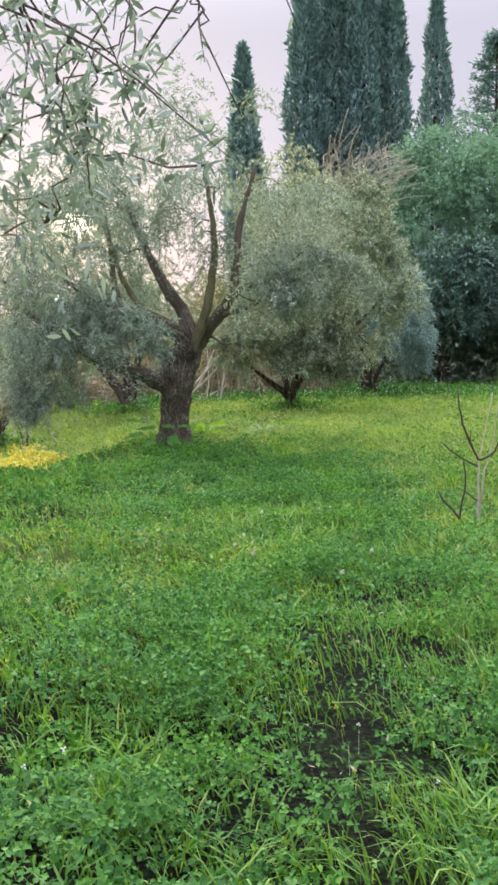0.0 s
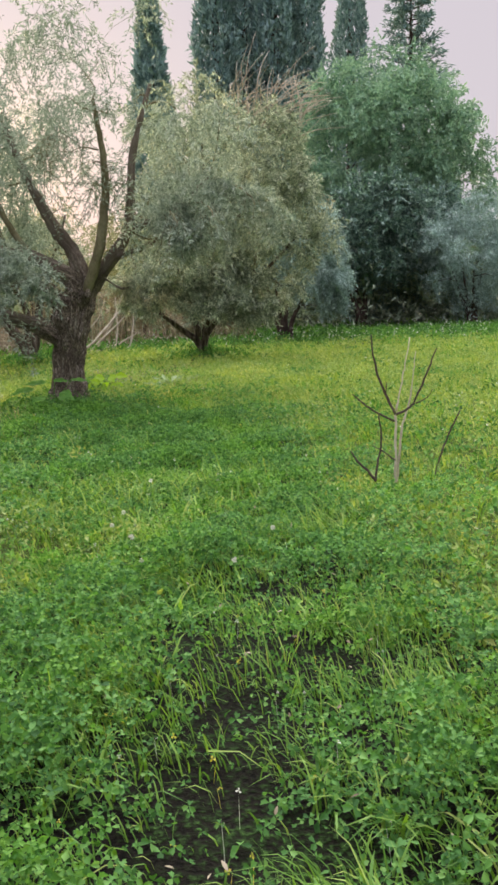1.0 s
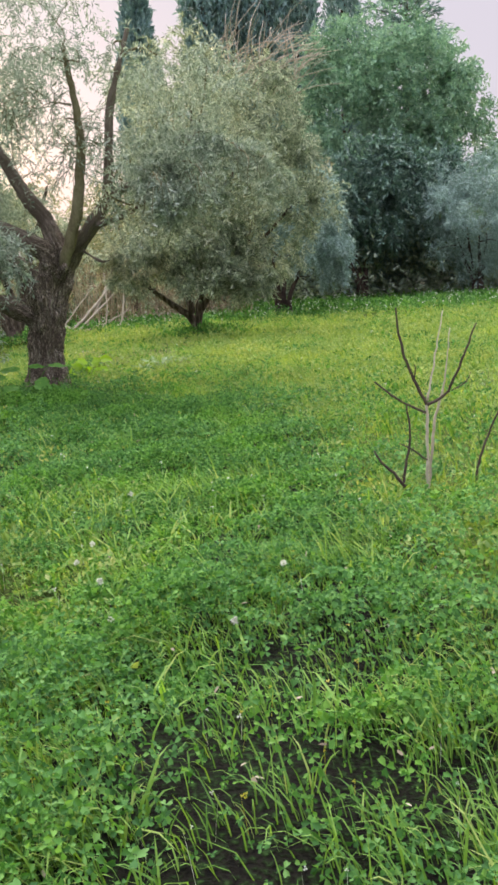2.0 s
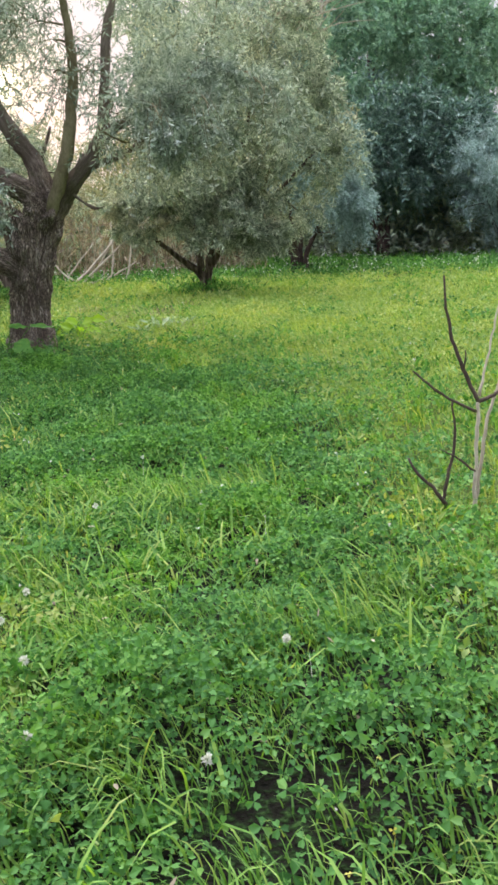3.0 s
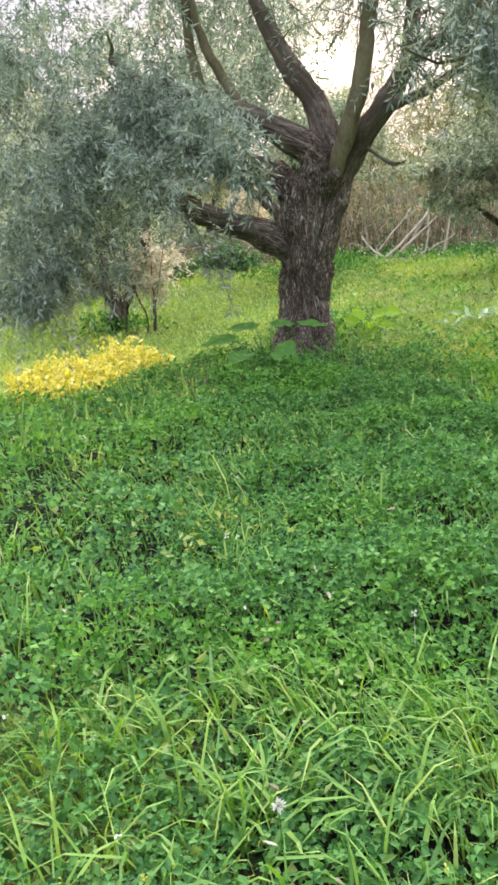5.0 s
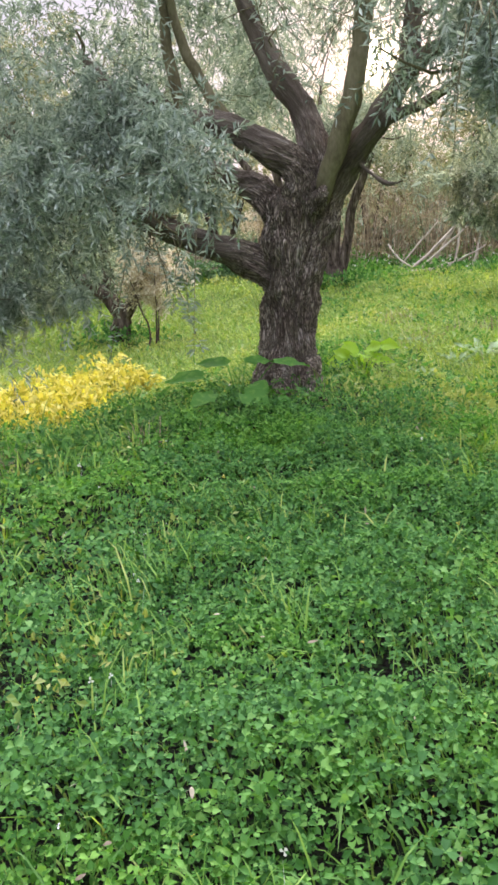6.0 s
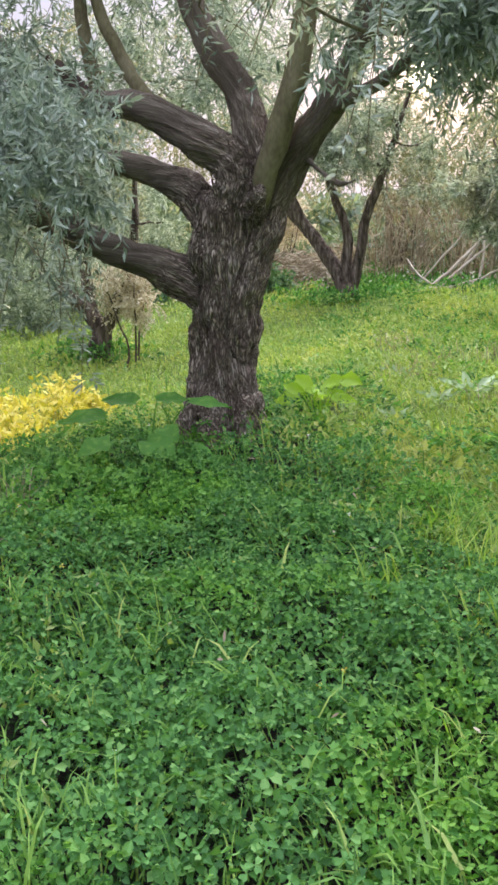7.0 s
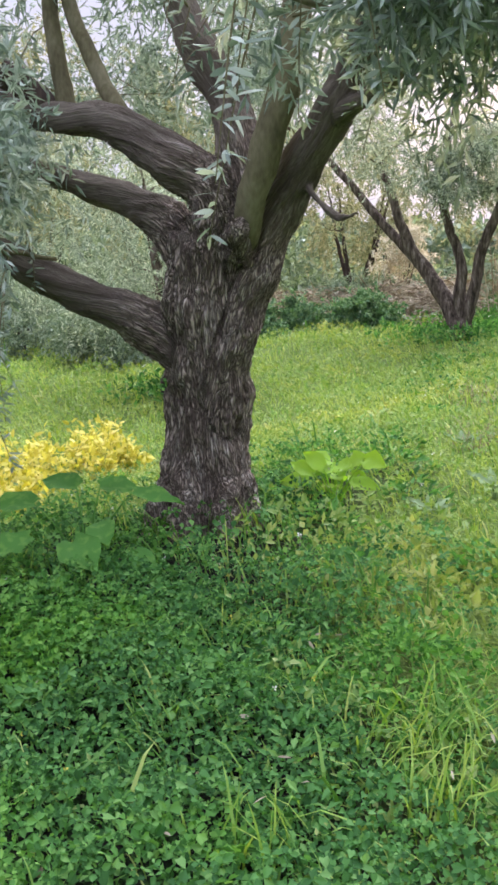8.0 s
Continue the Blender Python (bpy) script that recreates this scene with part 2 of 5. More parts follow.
BROADLEAF = leaf_material("mid_green_tree_leaves", [(0.0, (0.13, 0.25, 0.18)), (0.5, (0.23, 0.39, 0.28)), (1.0, (0.34, 0.50, 0.37))], (0.95, 1.0, 0.6), 0.36, 0.5, 0.04)
# paler and bluer than the foliage itself: distance haze is put into the colour
CYPRESS = leaf_material("hazed_cypress_sprays", [(0.0, (0.10, 0.18, 0.18)), (0.5, (0.19, 0.30, 0.295)), (1.0, (0.30, 0.43, 0.41))], (0.95, 1.0, 0.7), 0.25, 0.6, 0.03)
RUSSET = leaf_material("dry_gold_hedge_leaves", [(0.0, (0.15, 0.165, 0.085)), (0.4, (0.28, 0.315, 0.18)), (0.75, (0.41, 0.43, 0.27)), (1.0, (0.54, 0.51, 0.34))], (1.0, 0.93, 0.6), 0.42, 0.6, 0.03)
UNDERGROWTH = leaf_material("undergrowth_leaves", [(0.0, (0.10, 0.14, 0.095)), (0.5, (0.21, 0.27, 0.19)), (1.0, (0.36, 0.41, 0.31))], (0.9, 1.0, 0.4), 0.3, 0.6, 0.03)
STRAW = leaf_material("dry_reeds", [(0.0, (0.13, 0.105, 0.065)), (0.5, (0.27, 0.23, 0.15)), (1.0, (0.46, 0.41, 0.29))], (1.0, 0.85, 0.5), 0.25, 0.7, 0.03)
CLOVER = leaf_material("clover_leaves", [(0.0, (0.032, 0.10, 0.028)), (0.35, (0.068, 0.19, 0.05)), (0.75, (0.115, 0.28, 0.075)), (1.0, (0.19, 0.365, 0.11))], (1.05, 1.12, 0.4), 0.44, 0.6, 0.016, 0.0, [(0.0, (0.035, 0.125, 0.018)), (0.4, (0.085, 0.235, 0.036)), (1.0, (0.20, 0.40, 0.075))], 1.1)
GRASS = leaf_material("grass_blades", [(0.0, (0.065, 0.175, 0.032)), (0.45, (0.135, 0.285, 0.05)), (0.85, (0.22, 0.39, 0.07)), (1.0, (0.36, 0.44, 0.13))], (1.1, 1.1, 0.3), 0.45, 0.5, 0.035)
# MEADOW and HERB: sunlight on the open ground is put into the leaf colour
MEADOW = leaf_material("sunlit_yellow_green_grass", [(0.0, (0.215, 0.325, 0.06)), (0.5, (0.32, 0.42, 0.075)), (0.85, (0.39, 0.46, 0.11)), (1.0, (0.48, 0.5, 0.2))], (1.1, 1.08, 0.35), 0.45, 0.5, 0.04, -0.03, [(0.0, (0.10, 0.235, 0.04)), (0.5, (0.18, 0.345, 0.06)), (1.0, (0.33, 0.45, 0.11))], 0.8)
HERB = leaf_material("sunlit_herb_leaves", [(0.0, (0.13, 0.24, 0.058)), (0.5, (0.21, 0.33, 0.085)), (1.0, (0.33, 0.42, 0.15))], (1.1, 1.08, 0.35), 0.45, 0.5, 0.04, -0.03, [(0.0, (0.22, 0.30, 0.07)), (0.5, (0.34, 0.40, 0.10)), (1.0, (0.48, 0.50, 0.19))], 0.7)
# yellow of the small flowers, and of weed leaves painted as sunlit
YELLOW = leaf_material("yellow_blooms_and_lit_leaves", [(0.0, (0.36, 0.36, 0.05)), (0.35, (0.60, 0.53, 0.075)), (1.0, (0.78, 0.69, 0.2))], (1.0, 1.0, 0.25), 0.5, 0.5, 0.04)
GOLD = leaf_material("pale_gold_leaves", [(0.0, (0.44, 0.38, 0.24)), (0.5, (0.64, 0.58, 0.42)), (1.0, (0.80, 0.76, 0.62))], (1.0, 0.97, 0.85), 0.45, 0.6, 0.03)
LIME = leaf_material("lime_green_big_leaves", [(0.0, (0.24, 0.46, 0.04)), (1.0, (0.36, 0.55, 0.05))], (1.05, 1.1, 0.25), 0.5, 0.5, 0.04)
BIGLEAF = leaf_material("broad_weed_leaves", [(0.0, (0.05, 0.18, 0.03)), (1.0, (0.11, 0.27, 0.05))], (1.0, 1.1, 0.35), 0.42, 0.6, 0.02, 0.0, [(0.0, (0.09, 0.24, 0.04)), (1.0, (0.17, 0.34, 0.07))], 26)
LIMEGRASS = leaf_material("lime_grass_blades", [(0.0, (0.16, 0.32, 0.05)), (0.5, (0.25, 0.41, 0.065)), (1.0, (0.40, 0.49, 0.12))], (1.1, 1.1, 0.3), 0.45, 0.5, 0.04)
MOUND = leaf_material("mound_weed_leaves", [(0.0, (0.06, 0.14, 0.065)), (0.5, (0.13, 0.24, 0.11)), (1.0, (0.25, 0.36, 0.19))], (1.0, 1.05, 0.45), 0.35, 0.55, 0.03)
WHITE = leaf_material("pale_flowers", [(0.0, (0.5, 0.52, 0.42)), (1.0, (0.75, 0.75, 0.68))], (1.0, 1.0, 0.8), 0.3, 0.6, 0.03)
THISTLE = leaf_material("grey_thistle_leaves", [(0.0, (0.12, 0.22, 0.07)), (0.6, (0.2, 0.3, 0.12)), (1.0, (0.38, 0.44, 0.30))], (0.95, 1.0, 0.6), 0.25, 0.5, 0.05)


# ---------------------------------------------------------------- building blocks
def hash3(i, j, k, seed):
    h = (i * 374761393 + j * 668265263 + k * 2147483647 + seed * 974711) & 0xFFFFFFFF
    h = ((h ^ (h >> 13)) * 1274126177) & 0xFFFFFFFF
    return ((h ^ (h >> 16)) & 0xFFFF) / 65535.0


def vnoise(p, seed=0):
    """Smooth value noise in 0..1 at the rows of p."""
    p = np.asarray(p, dtype=np.float64)
    f = np.floor(p)
    i = f.astype(np.int64)
    w = p - f
    w = w * w * (3 - 2 * w)
    out = 0
    for a in (0, 1):
        for b in (0, 1):
            for c in (0, 1):
                g = np.where(a, w[:, 0], 1 - w[:, 0]) * np.where(b, w[:, 1], 1 - w[:, 1]) * np.where(c, w[:, 2], 1 - w[:, 2])
                out = out + g * hash3(i[:, 0] + a, i[:, 1] + b, i[:, 2] + c, seed)
    return out


def noise2(x, y, scale, seed=0, octaves=3):
    x, y = np.broadcast_arrays(np.asarray(x, float), np.asarray(y, float))
    out, amp, tot = 0, 1.0, 0
    for o in range(octaves):
        q = np.stack([x.ravel() * scale * 2 ** o, y.ravel() * scale * 2 ** o, np.full(x.size, 0.37)], 1)
        out, tot, amp = out + amp * vnoise(q, seed + o), tot + amp, amp / 2
    return (out / tot).reshape(x.shape)


def smooth(a, b, x):
    t = np.clip((x - a) / (b - a), 0, 1)
    return t * t * (3 - 2 * t)


def height(x, y):
    """The meadow's surface: nearly level, falling a little towards the hedge and more behind the old olive."""
    x, y = np.asarray(x, float), np.asarray(y, float)
    z = -0.27 - 0.33 * smooth(13, 23, y) - 0.2 * np.clip((y - 22) / 12, 0, 1)
    z = z - 0.1 * smooth(-5, -14, x)
    z = z + 0.10 * (noise2(x, y, 0.7, 5) - 0.5) + 0.05 * (noise2(x, y, 2.6, 9) - 0.5)
    fall = 0.6 * smooth(-0.9, -3.8, x) * smooth(9.5, 14.5, y) * (1 - 0.35 * smooth(17, 22, y))
    z = z - fall * (1 - 0.85 * smooth(22.5, 25, y) * smooth(-8.0, -5.5, x))
    d = (y - (6.42 - 0.24 * x)) / 0.17
    z = z - 0.15 * np.exp(-d * d) * smooth(0.1, -0.5, x)
    return z


def unit(v):
    return v / np.maximum(np.linalg.norm(v, axis=-1, keepdims=True), 1e-9)


def raw_mesh(name, verts, faces, smooth_shading=False):
    """A mesh from arrays: verts (n, 3), faces a list of (m, k) index arrays."""
    me = bpy.data.meshes.new(name)
    verts = np.ascontiguousarray(verts, dtype=np.float32)
    me.vertices.add(len(verts))
    me.vertices.foreach_set("co", verts.ravel())
    loops = np.concatenate([f.ravel() for f in faces]).astype(np.int32)
    sizes = np.concatenate([np.full(len(f), f.shape[1]) for f in faces]).astype(np.int32)
    me.loops.add(len(loops))
    me.loops.foreach_set("vertex_index", loops)
    me.polygons.add(len(sizes))
    me.polygons.foreach_set("loop_start", np.concatenate([[0], np.cumsum(sizes)[:-1]]).astype(np.int32))
    me.polygons.foreach_set("use_smooth", np.full(len(sizes), smooth_shading))
    me.update(calc_edges=True)
    return me


class Heap:
    """Collects pieces of geometry for one mesh."""

    def __init__(self):
        self.v, self.f, self.n = [], [], 0

    def add(self, verts, *faces):
        self.v.append(np.asarray(verts, float).reshape(-1, 3))
        for f in faces:
            self.f.append(np.asarray(f, dtype=np.int64) + self.n)
        self.n += len(self.v[-1])

    def mesh(self, name, smooth_shading=False):
        groups = {}
        for f in self.f:
            groups.setdefault(f.shape[1], []).append(f)
        return raw_mesh(name, np.concatenate(self.v), [np.concatenate(g) for g in groups.values()], smooth_shading)


def part(name, me, material, parent=None, label=""):
    ob = new(name, me)
    if len(me.materials) == 0:
        me.materials.append(material)
    if parent:
        ob.parent = parent
        ob.matrix_parent_inverse = parent.matrix_basis.inverted()
    return tagged(ob, label)


def thing(name, place, label, category, group="", kind=""):
    ob = new(name)
    ob.empty_display_size = 0.1
    ob.location = place
    ob.matrix_basis = Matrix.Translation(place)
    return tagged(ob, label, category, group, kind)


def spline(points, radii, step):
    """Catmull-Rom through points (x, y, z) with radii, about step apart."""
    p = np.asarray(points, float)
    r = np.asarray(radii, float)
    ext = np.concatenate([[2 * p[0] - p[1]], p, [2 * p[-1] - p[-2]]])
    re = np.concatenate([[r[0]], r, [r[-1]]])
    po, ro = [], []
    for i in range(1, len(ext) - 2):
        k = max(2, int(np.linalg.norm(ext[i + 1] - ext[i]) / step))
        t = np.linspace(0, 1, k, endpoint=False)[:, None]
        a, b, c, d = ext[i - 1], ext[i], ext[i + 1], ext[i + 2]
        po.append(0.5 * ((2 * b) + (c - a) * t + (2 * a - 5 * b + 4 * c - d) * t ** 2 + (3 * b - a - 3 * c + d) * t ** 3))
        ro.append(re[i] + (re[i + 1] - re[i]) * t[:, 0])
    return np.concatenate(po + [p[-1:]]), np.concatenate(ro + [r[-1:]])


def tube(heap, points, radii, sides=8, step=0.15, wobble=0.0, seed=0, lumps=0.0):
    """A tapering round branch with closed ends."""
    p, r = spline(points, radii, step)
    if wobble:
        rng = np.random.default_rng(seed)
        p[1:-1] += rng.normal(0, wobble, (len(p) - 2, 3))
    d = unit(np.gradient(p, axis=0))
    ref = np.array([0.31, 0.17, 0.05]) if abs(d[:, 2]).mean() > 0.6 else np.array([0.05, 0.1, 1.0])
    u = unit(np.cross(d, ref))
    w = np.cross(d, u)
    a = np.arange(sides) * 2 * math.pi / sides
    ring = p[:, None] + r[:, None, None] * (np.cos(a)[None, :, None] * u[:, None] + np.sin(a)[None, :, None] * w[:, None])
    if lumps:
        q = ring.reshape(-1, 3)
        k = 1 + lumps * (vnoise(q * 9, seed) - 0.5).reshape(len(p), sides, 1) * 2
        ring = p[:, None] + (ring - p[:, None]) * k
    n = len(p)
    i, j = np.meshgrid(np.arange(n - 1), np.arange(sides), indexing="ij")
    k = (j + 1) % sides
    quads = np.stack([i * sides + j, i * sides + k, (i + 1) * sides + k, (i + 1) * sides + j], -1).reshape(-1, 4)
    verts = np.concatenate([ring.reshape(-1, 3), p[:1], p[-1:]])
    jj = np.arange(sides)
    kk = (jj + 1) % sides
    caps = np.concatenate([np.stack([kk, jj, np.full(sides, n * sides)], 1), np.stack([(n - 1) * sides + jj, (n - 1) * sides + kk, np.full(sides, n * sides + 1)], 1)])
    heap.add(verts, quads, caps)


def leaf_quads(heap, base, way, normal, length, width, fold=0.12, bend=0.12):
    """Lance-shaped leaves, each four corners folded along the midrib."""
    n = len(base)
    if n == 0:
        return
    length, width = np.broadcast_to(length, n)[:, None], np.broadcast_to(width, n)[:, None]
    way = unit(way)
    side = unit(np.cross(way, normal))
    up = np.cross(side, way)
    mid = base + way * length * 0.48 + up * width * fold
    v = np.stack([base, mid + side * width * 0.5, base + way * length - up * length * bend, mid - side * width * 0.5], 1)
    heap.add(v, np.arange(4 * n).reshape(n, 4))


def long_leaves(heap, base, way, normal, length, width, bend=0.15):
    """Near leaves: a blade of three rounded bands."""
    n = len(base)
    length, width = np.broadcast_to(length, n)[:, None], np.broadcast_to(width, n)[:, None]
    way = unit(way)
    side = unit(np.cross(way, normal))
    up = np.cross(side, way)
    rows = [base]
    for s, w in ((0.22, 0.8), (0.5, 1.0), (0.8, 0.62)):
        c = base + way * length * s - up * length * bend * s * s
        rows += [c + side * width * w / 2 + up * width * 0.12, c - side * width * w / 2 + up * width * 0.12]
    rows.append(base + way * length - up * length * bend)
    v = np.stack(rows, 1)
    o = np.arange(n)[:, None] * 8
    quads = np.concatenate([o + np.array([1, 3, 4, 2]), o + np.array([3, 5, 6, 4])])
    tris = np.concatenate([o + np.array([0, 1, 2]), o + np.array([5, 7, 6])])
    heap.add(v, quads, tris)


def blades(heap, base, lean, length, width, curl, rng):
    """Grass: tapering strips of three bands that bow over."""
    n = len(base)
    up = np.array([0, 0, 1.0])
    lean = unit(np.concatenate([lean, np.zeros((n, 1))], 1))
    side = np.cross(lean, up)
    tw = rng.normal(0, 0.5, n)[:, None]
    side = unit(side * np.cos(tw) + lean * np.sin(tw))
    length, width, curl = length[:, None], width[:, None], curl[:, None]
    rows = []
    for s, w in ((0, 0.7), (0.4, 1.0), (0.75, 0.7)):
        c = base + up * length * (s - 0.45 * curl * s ** 2.2) + lean * length * (0.12 * s + 0.8 * curl * s * s)
        rows += [c + side * width * w / 2, c - side * width * w / 2]
    rows.append(base + up * length * (1 - 0.5 * curl * 1.15) + lean * length * (0.12 + 0.8 * curl))
    v = np.stack(rows, 1)
    o = np.arange(n)[:, None] * 7
    heap.add(v, np.concatenate([o + np.array([0, 2, 3, 1]), o + np.array([2, 4, 5, 3])]), o + np.array([4, 6, 5]))


def trefoils(heap, centre, normal, size, rng, near=True):
    """Clover: three heart-shaped leaflets round one centre."""
    n = len(centre)
    normal = unit(normal)
    ref = unit(rng.normal(0, 1, (n, 3)))
    a = unit(np.cross(normal, ref))
    b = np.cross(normal, a)
    size = size[:, None]
    for k in range(3):
        t = k * 2.094 + rng.normal(0, 0.12, n)[:, None]
        w = a * np.cos(t) + b * np.sin(t)
        s = -a * np.sin(t) + b * np.cos(t)
        tip = rng.normal(-0.12, 0.2, n)[:, None]
        if near:
            v = np.stack([centre, centre + w * size * 0.55 + s * size * 0.36 + normal * size * 0.1, centre + w * size * 0.98 + s * size * 0.3 + normal * size * tip, centre + w * size * 0.86 + normal * size * (tip - 0.05), centre + w * size * 0.98 - s * size * 0.3 + normal * size * tip, centre + w * size * 0.55 - s * size * 0.36 + normal * size * 0.1], 1)
            o = np.arange(n)[:, None] * 6
            heap.add(v, np.concatenate([o + np.array([0, 1, 2, 3]), o + np.array([0, 3, 4, 5])]))
        else:
            v = np.stack([centre, centre + w * size * 0.7 + s * size * 0.4, centre + w * size + normal * size * tip, centre + w * size * 0.7 - s * size * 0.4], 1)
            heap.add(v, np.arange(4 * n).reshape(n, 4))


def clumps_in(centre, radii, n, seed, r=(0.35, 0.6), shell=0.45, gaps=0.42, low=-9.0):
    """Centres and sizes of leaf clumps in a crown with an uneven outline and gaps."""
    rng = np.random.default_rng(seed)
    out = []
    while len(out) < n:
        v = unit(rng.normal(0, 1, 3))
        bulge = 0.78 + 0.42 * vnoise(v[None] * 2.1 + 7, seed)[0]
        k = (shell + (1 - shell) * rng.random() ** 0.6) * bulge
        p = np.array(centre) + v * np.array(radii) * k
        if p[2] < low or vnoise(p[None] * 0.9 / max(0.5, radii[0] / 2.5), seed + 3)[0] < gaps * rng.random() * 1.6:
            continue
        out.append((*p, rng.uniform(*r)))
    return np.array(out)


def foliage(leaf_heap, twig_heap, clumps, twigs, per, leaf, droop, seed, near=False, spread=0.9, out_bias=0.5):
    """Leafy twigs round the clump centres: twigs a clump, per leaves a twig, leaf (length, width)."""
    rng = np.random.default_rng(seed)
    c = np.repeat(clumps[:, :3], twigs, 0)
    r = np.repeat(clumps[:, 3], twigs)
    n = len(c)
    v = unit(rng.normal(0, 1, (n, 3)))
    start = c + v * (r * rng.uniform(0, 0.55, n))[:, None]
    way = unit(v * out_bias + rng.normal(0, 0.45, (n, 3)) + np.array([0, 0, 0.15 - droop * 0.6]))
    size = r * rng.uniform(0.55, 1.15, n) * spread
    if twig_heap is not None:
        for s in range(n):
            e = start[s] + way[s] * size[s]
            tube(twig_heap, [start[s], start[s] + way[s] * size[s] * 0.5 - (0, 0, droop * size[s] * 0.12), e - (0, 0, droop * size[s] * 0.5)], [0.005, 0.0035, 0.0015], 3, 1.0)
    t = (np.arange(per) + 0.6) / per
    t = np.clip(t[None] + rng.uniform(-0.5, 0.5, (n, per)) / per, 0.05, 1)
    pos = start[:, None] + way[:, None] * (size[:, None] * t)[..., None]
    pos[..., 2] -= droop * size[:, None] * 0.5 * t * t
    pos = pos.reshape(-1, 3)
    m = len(pos)
    wl_ = np.repeat(way, per, 0)
    ld = unit(wl_ * 0.55 + unit(rng.normal(0, 1, (m, 3))) * 0.8 + np.array([0, 0, -0.25 * droop]))
    nn = unit(rng.normal(0, 0.6, (m, 3)) + np.array([0, 0, 0.7]))
    ll = leaf[0] * rng.uniform(0.65, 1.2, m)
    ww = leaf[1] * rng.uniform(0.7, 1.2, m)
    (long_leaves if near else leaf_quads)(leaf_heap, pos, ld, nn, ll, ww)


def reach(heap, trunks, clumps, radius, seed, sides=5, every=1):
    """Boughs that run from the nearest limb to the clumps they carry."""
    rng = np.random.default_rng(seed)
    pts = np.concatenate([spline(p, r, 0.15)[0][2:] for p, r in trunks])
    thick = np.concatenate([np.minimum(spline(p, r, 0.15)[1][2:] * 0.6, radius) for p, r in trunks])
    todo = clumps[::every, :3]
    gap = np.array([np.linalg.norm(pts - c, axis=1).min() for c in todo])
    for c in todo[np.argsort(gap)]:
        d = np.linalg.norm(pts - c, axis=1) + 0.5 * np.maximum(0, pts[:, 2] - c[2])
        k = np.argmin(d)
        s, r0 = pts[k], thick[k]
        far = np.linalg.norm(c - s)
        mid = (s + c) / 2 + rng.normal(0, 0.1, 3) * far + np.array([0, 0, 0.08 * far])
        rr = [r0, r0 * 0.72, max(r0 * 0.45, 0.0035)]
        tube(heap, [s, mid, c], rr, sides, 0.25, 0.01, int(rng.integers(1 << 30)))
        q, qr = spline([s, mid, c], rr, 0.2)
        pts, thick = np.concatenate([pts, q[1:]]), np.concatenate([thick, qr[1:] * 0.85])


def hanging_sprays(leaf_heap, wood_heap, starts, lengths, leaf, seed, spacing=0.032, bare=0.15, swing=0.3):
    """Thin weeping shoots with narrow leaves in loose pairs, bare at their upper end."""
    rng = np.random.default_rng(seed)
    for s, k in zip(starts, lengths):
        s = np.array(s, float)
        sway = rng.normal(0, swing, 3) * (1, 1, 0)
        pts = [s, s + sway * k * 0.45 - (0, 0, k * 0.45), s + sway * k * 0.75 - (0, 0, k) + rng.normal(0, 0.03, 3)]
        tube(wood_heap, pts, [0.0035, 0.0025, 0.0012], 4, 0.12)
        line, _ = spline(pts, [0, 0, 0], 0.02)
        n = max(6, int(k / spacing) * 2)
        t = np.sort(rng.uniform(bare, 1.0, n))
        at = line[np.minimum((t * (len(line) - 1)).astype(int), len(line) - 1)]
        a = rng.uniform(0, 6.283, n)
        out = np.stack([np.cos(a), np.sin(a), rng.uniform(-0.9, 0.5, n)], 1)
        long_leaves(leaf_heap, at, out, rng.normal(0, 0.5, (n, 3)) + (0, -0.3, 0.8), leaf[0] * rng.uniform(0.6, 1.2, n), leaf[1] * rng.uniform(0.7, 1.2, n))


def tree(name, place, label, limbs, clumps, leaf_mat, leaf, twigs, per, droop, seed, bark=BARK, group="", bough=0.02, every=1, near=False, twig_wood=False, category="olive tree", spread=0.9, out_bias=0.5):
    """A tree of a trunk, limbs, boughs and a crown. limbs[0] is the trunk."""
    ob = thing(name, place, label, category, group)
    for i, (p, r) in enumerate(limbs):
        h = Heap()
        tube(h, p, r, 14 if i == 0 else 9, 0.12, 0.008, seed + i, 0.16)
        part("trunk" if i == 0 else "limb", h.mesh("trunk" if i == 0 else "limb", True), bark, ob)
    h = Heap()
    reach(h, limbs, clumps, bough, seed, every=every)
    lh = Heap()
    foliage(lh, h if twig_wood else None, clumps, twigs, per, leaf, droop, seed + 50, near, spread, out_bias)
    tagged(part("branchwork", h.mesh("branchwork", True), bark, ob), kind="stuff")
    part("crown", lh.mesh("crown"), leaf_mat, ob)
    return ob


# ---------------------------------------------------------------- the ground
def ground_sheet():
    a = np.concatenate([np.linspace(-900, -24, 26), np.arange(-22, -6, 0.5), np.arange(-6, 10, 0.24), np.arange(10, 24, 0.5), np.linspace(26, 900, 26)])
    b = np.concatenate([np.linspace(-900, -8, 24), np.arange(-6, 1, 0.4), np.arange(1, 20, 0.24), np.arange(20, 42, 0.5), np.linspace(44, 1500, 30)])
    x, y = np.meshgrid(a, b, indexing="ij")
    v = np.stack([x, y, height(x, y)], -1).reshape(-1, 3)
    i, j = np.meshgrid(np.arange(len(a) - 1), np.arange(len(b) - 1), indexing="ij")
    k = len(b)
    f = np.stack([i * k + j, (i + 1) * k + j, (i + 1) * k + j + 1, i * k + j + 1], -1).reshape(-1, 4)
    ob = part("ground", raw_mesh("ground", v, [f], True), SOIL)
    tagged(ob, "soil of the olive grove under weeds, near-black for the shade between plants", "ground", kind="structure")
    return ob


ground = ground_sheet()


# ---------------------------------------------------------------- the trees
def on_ground(x, y, dz=-0.03):
    return (x, y, float(height(x, y)) + dz)


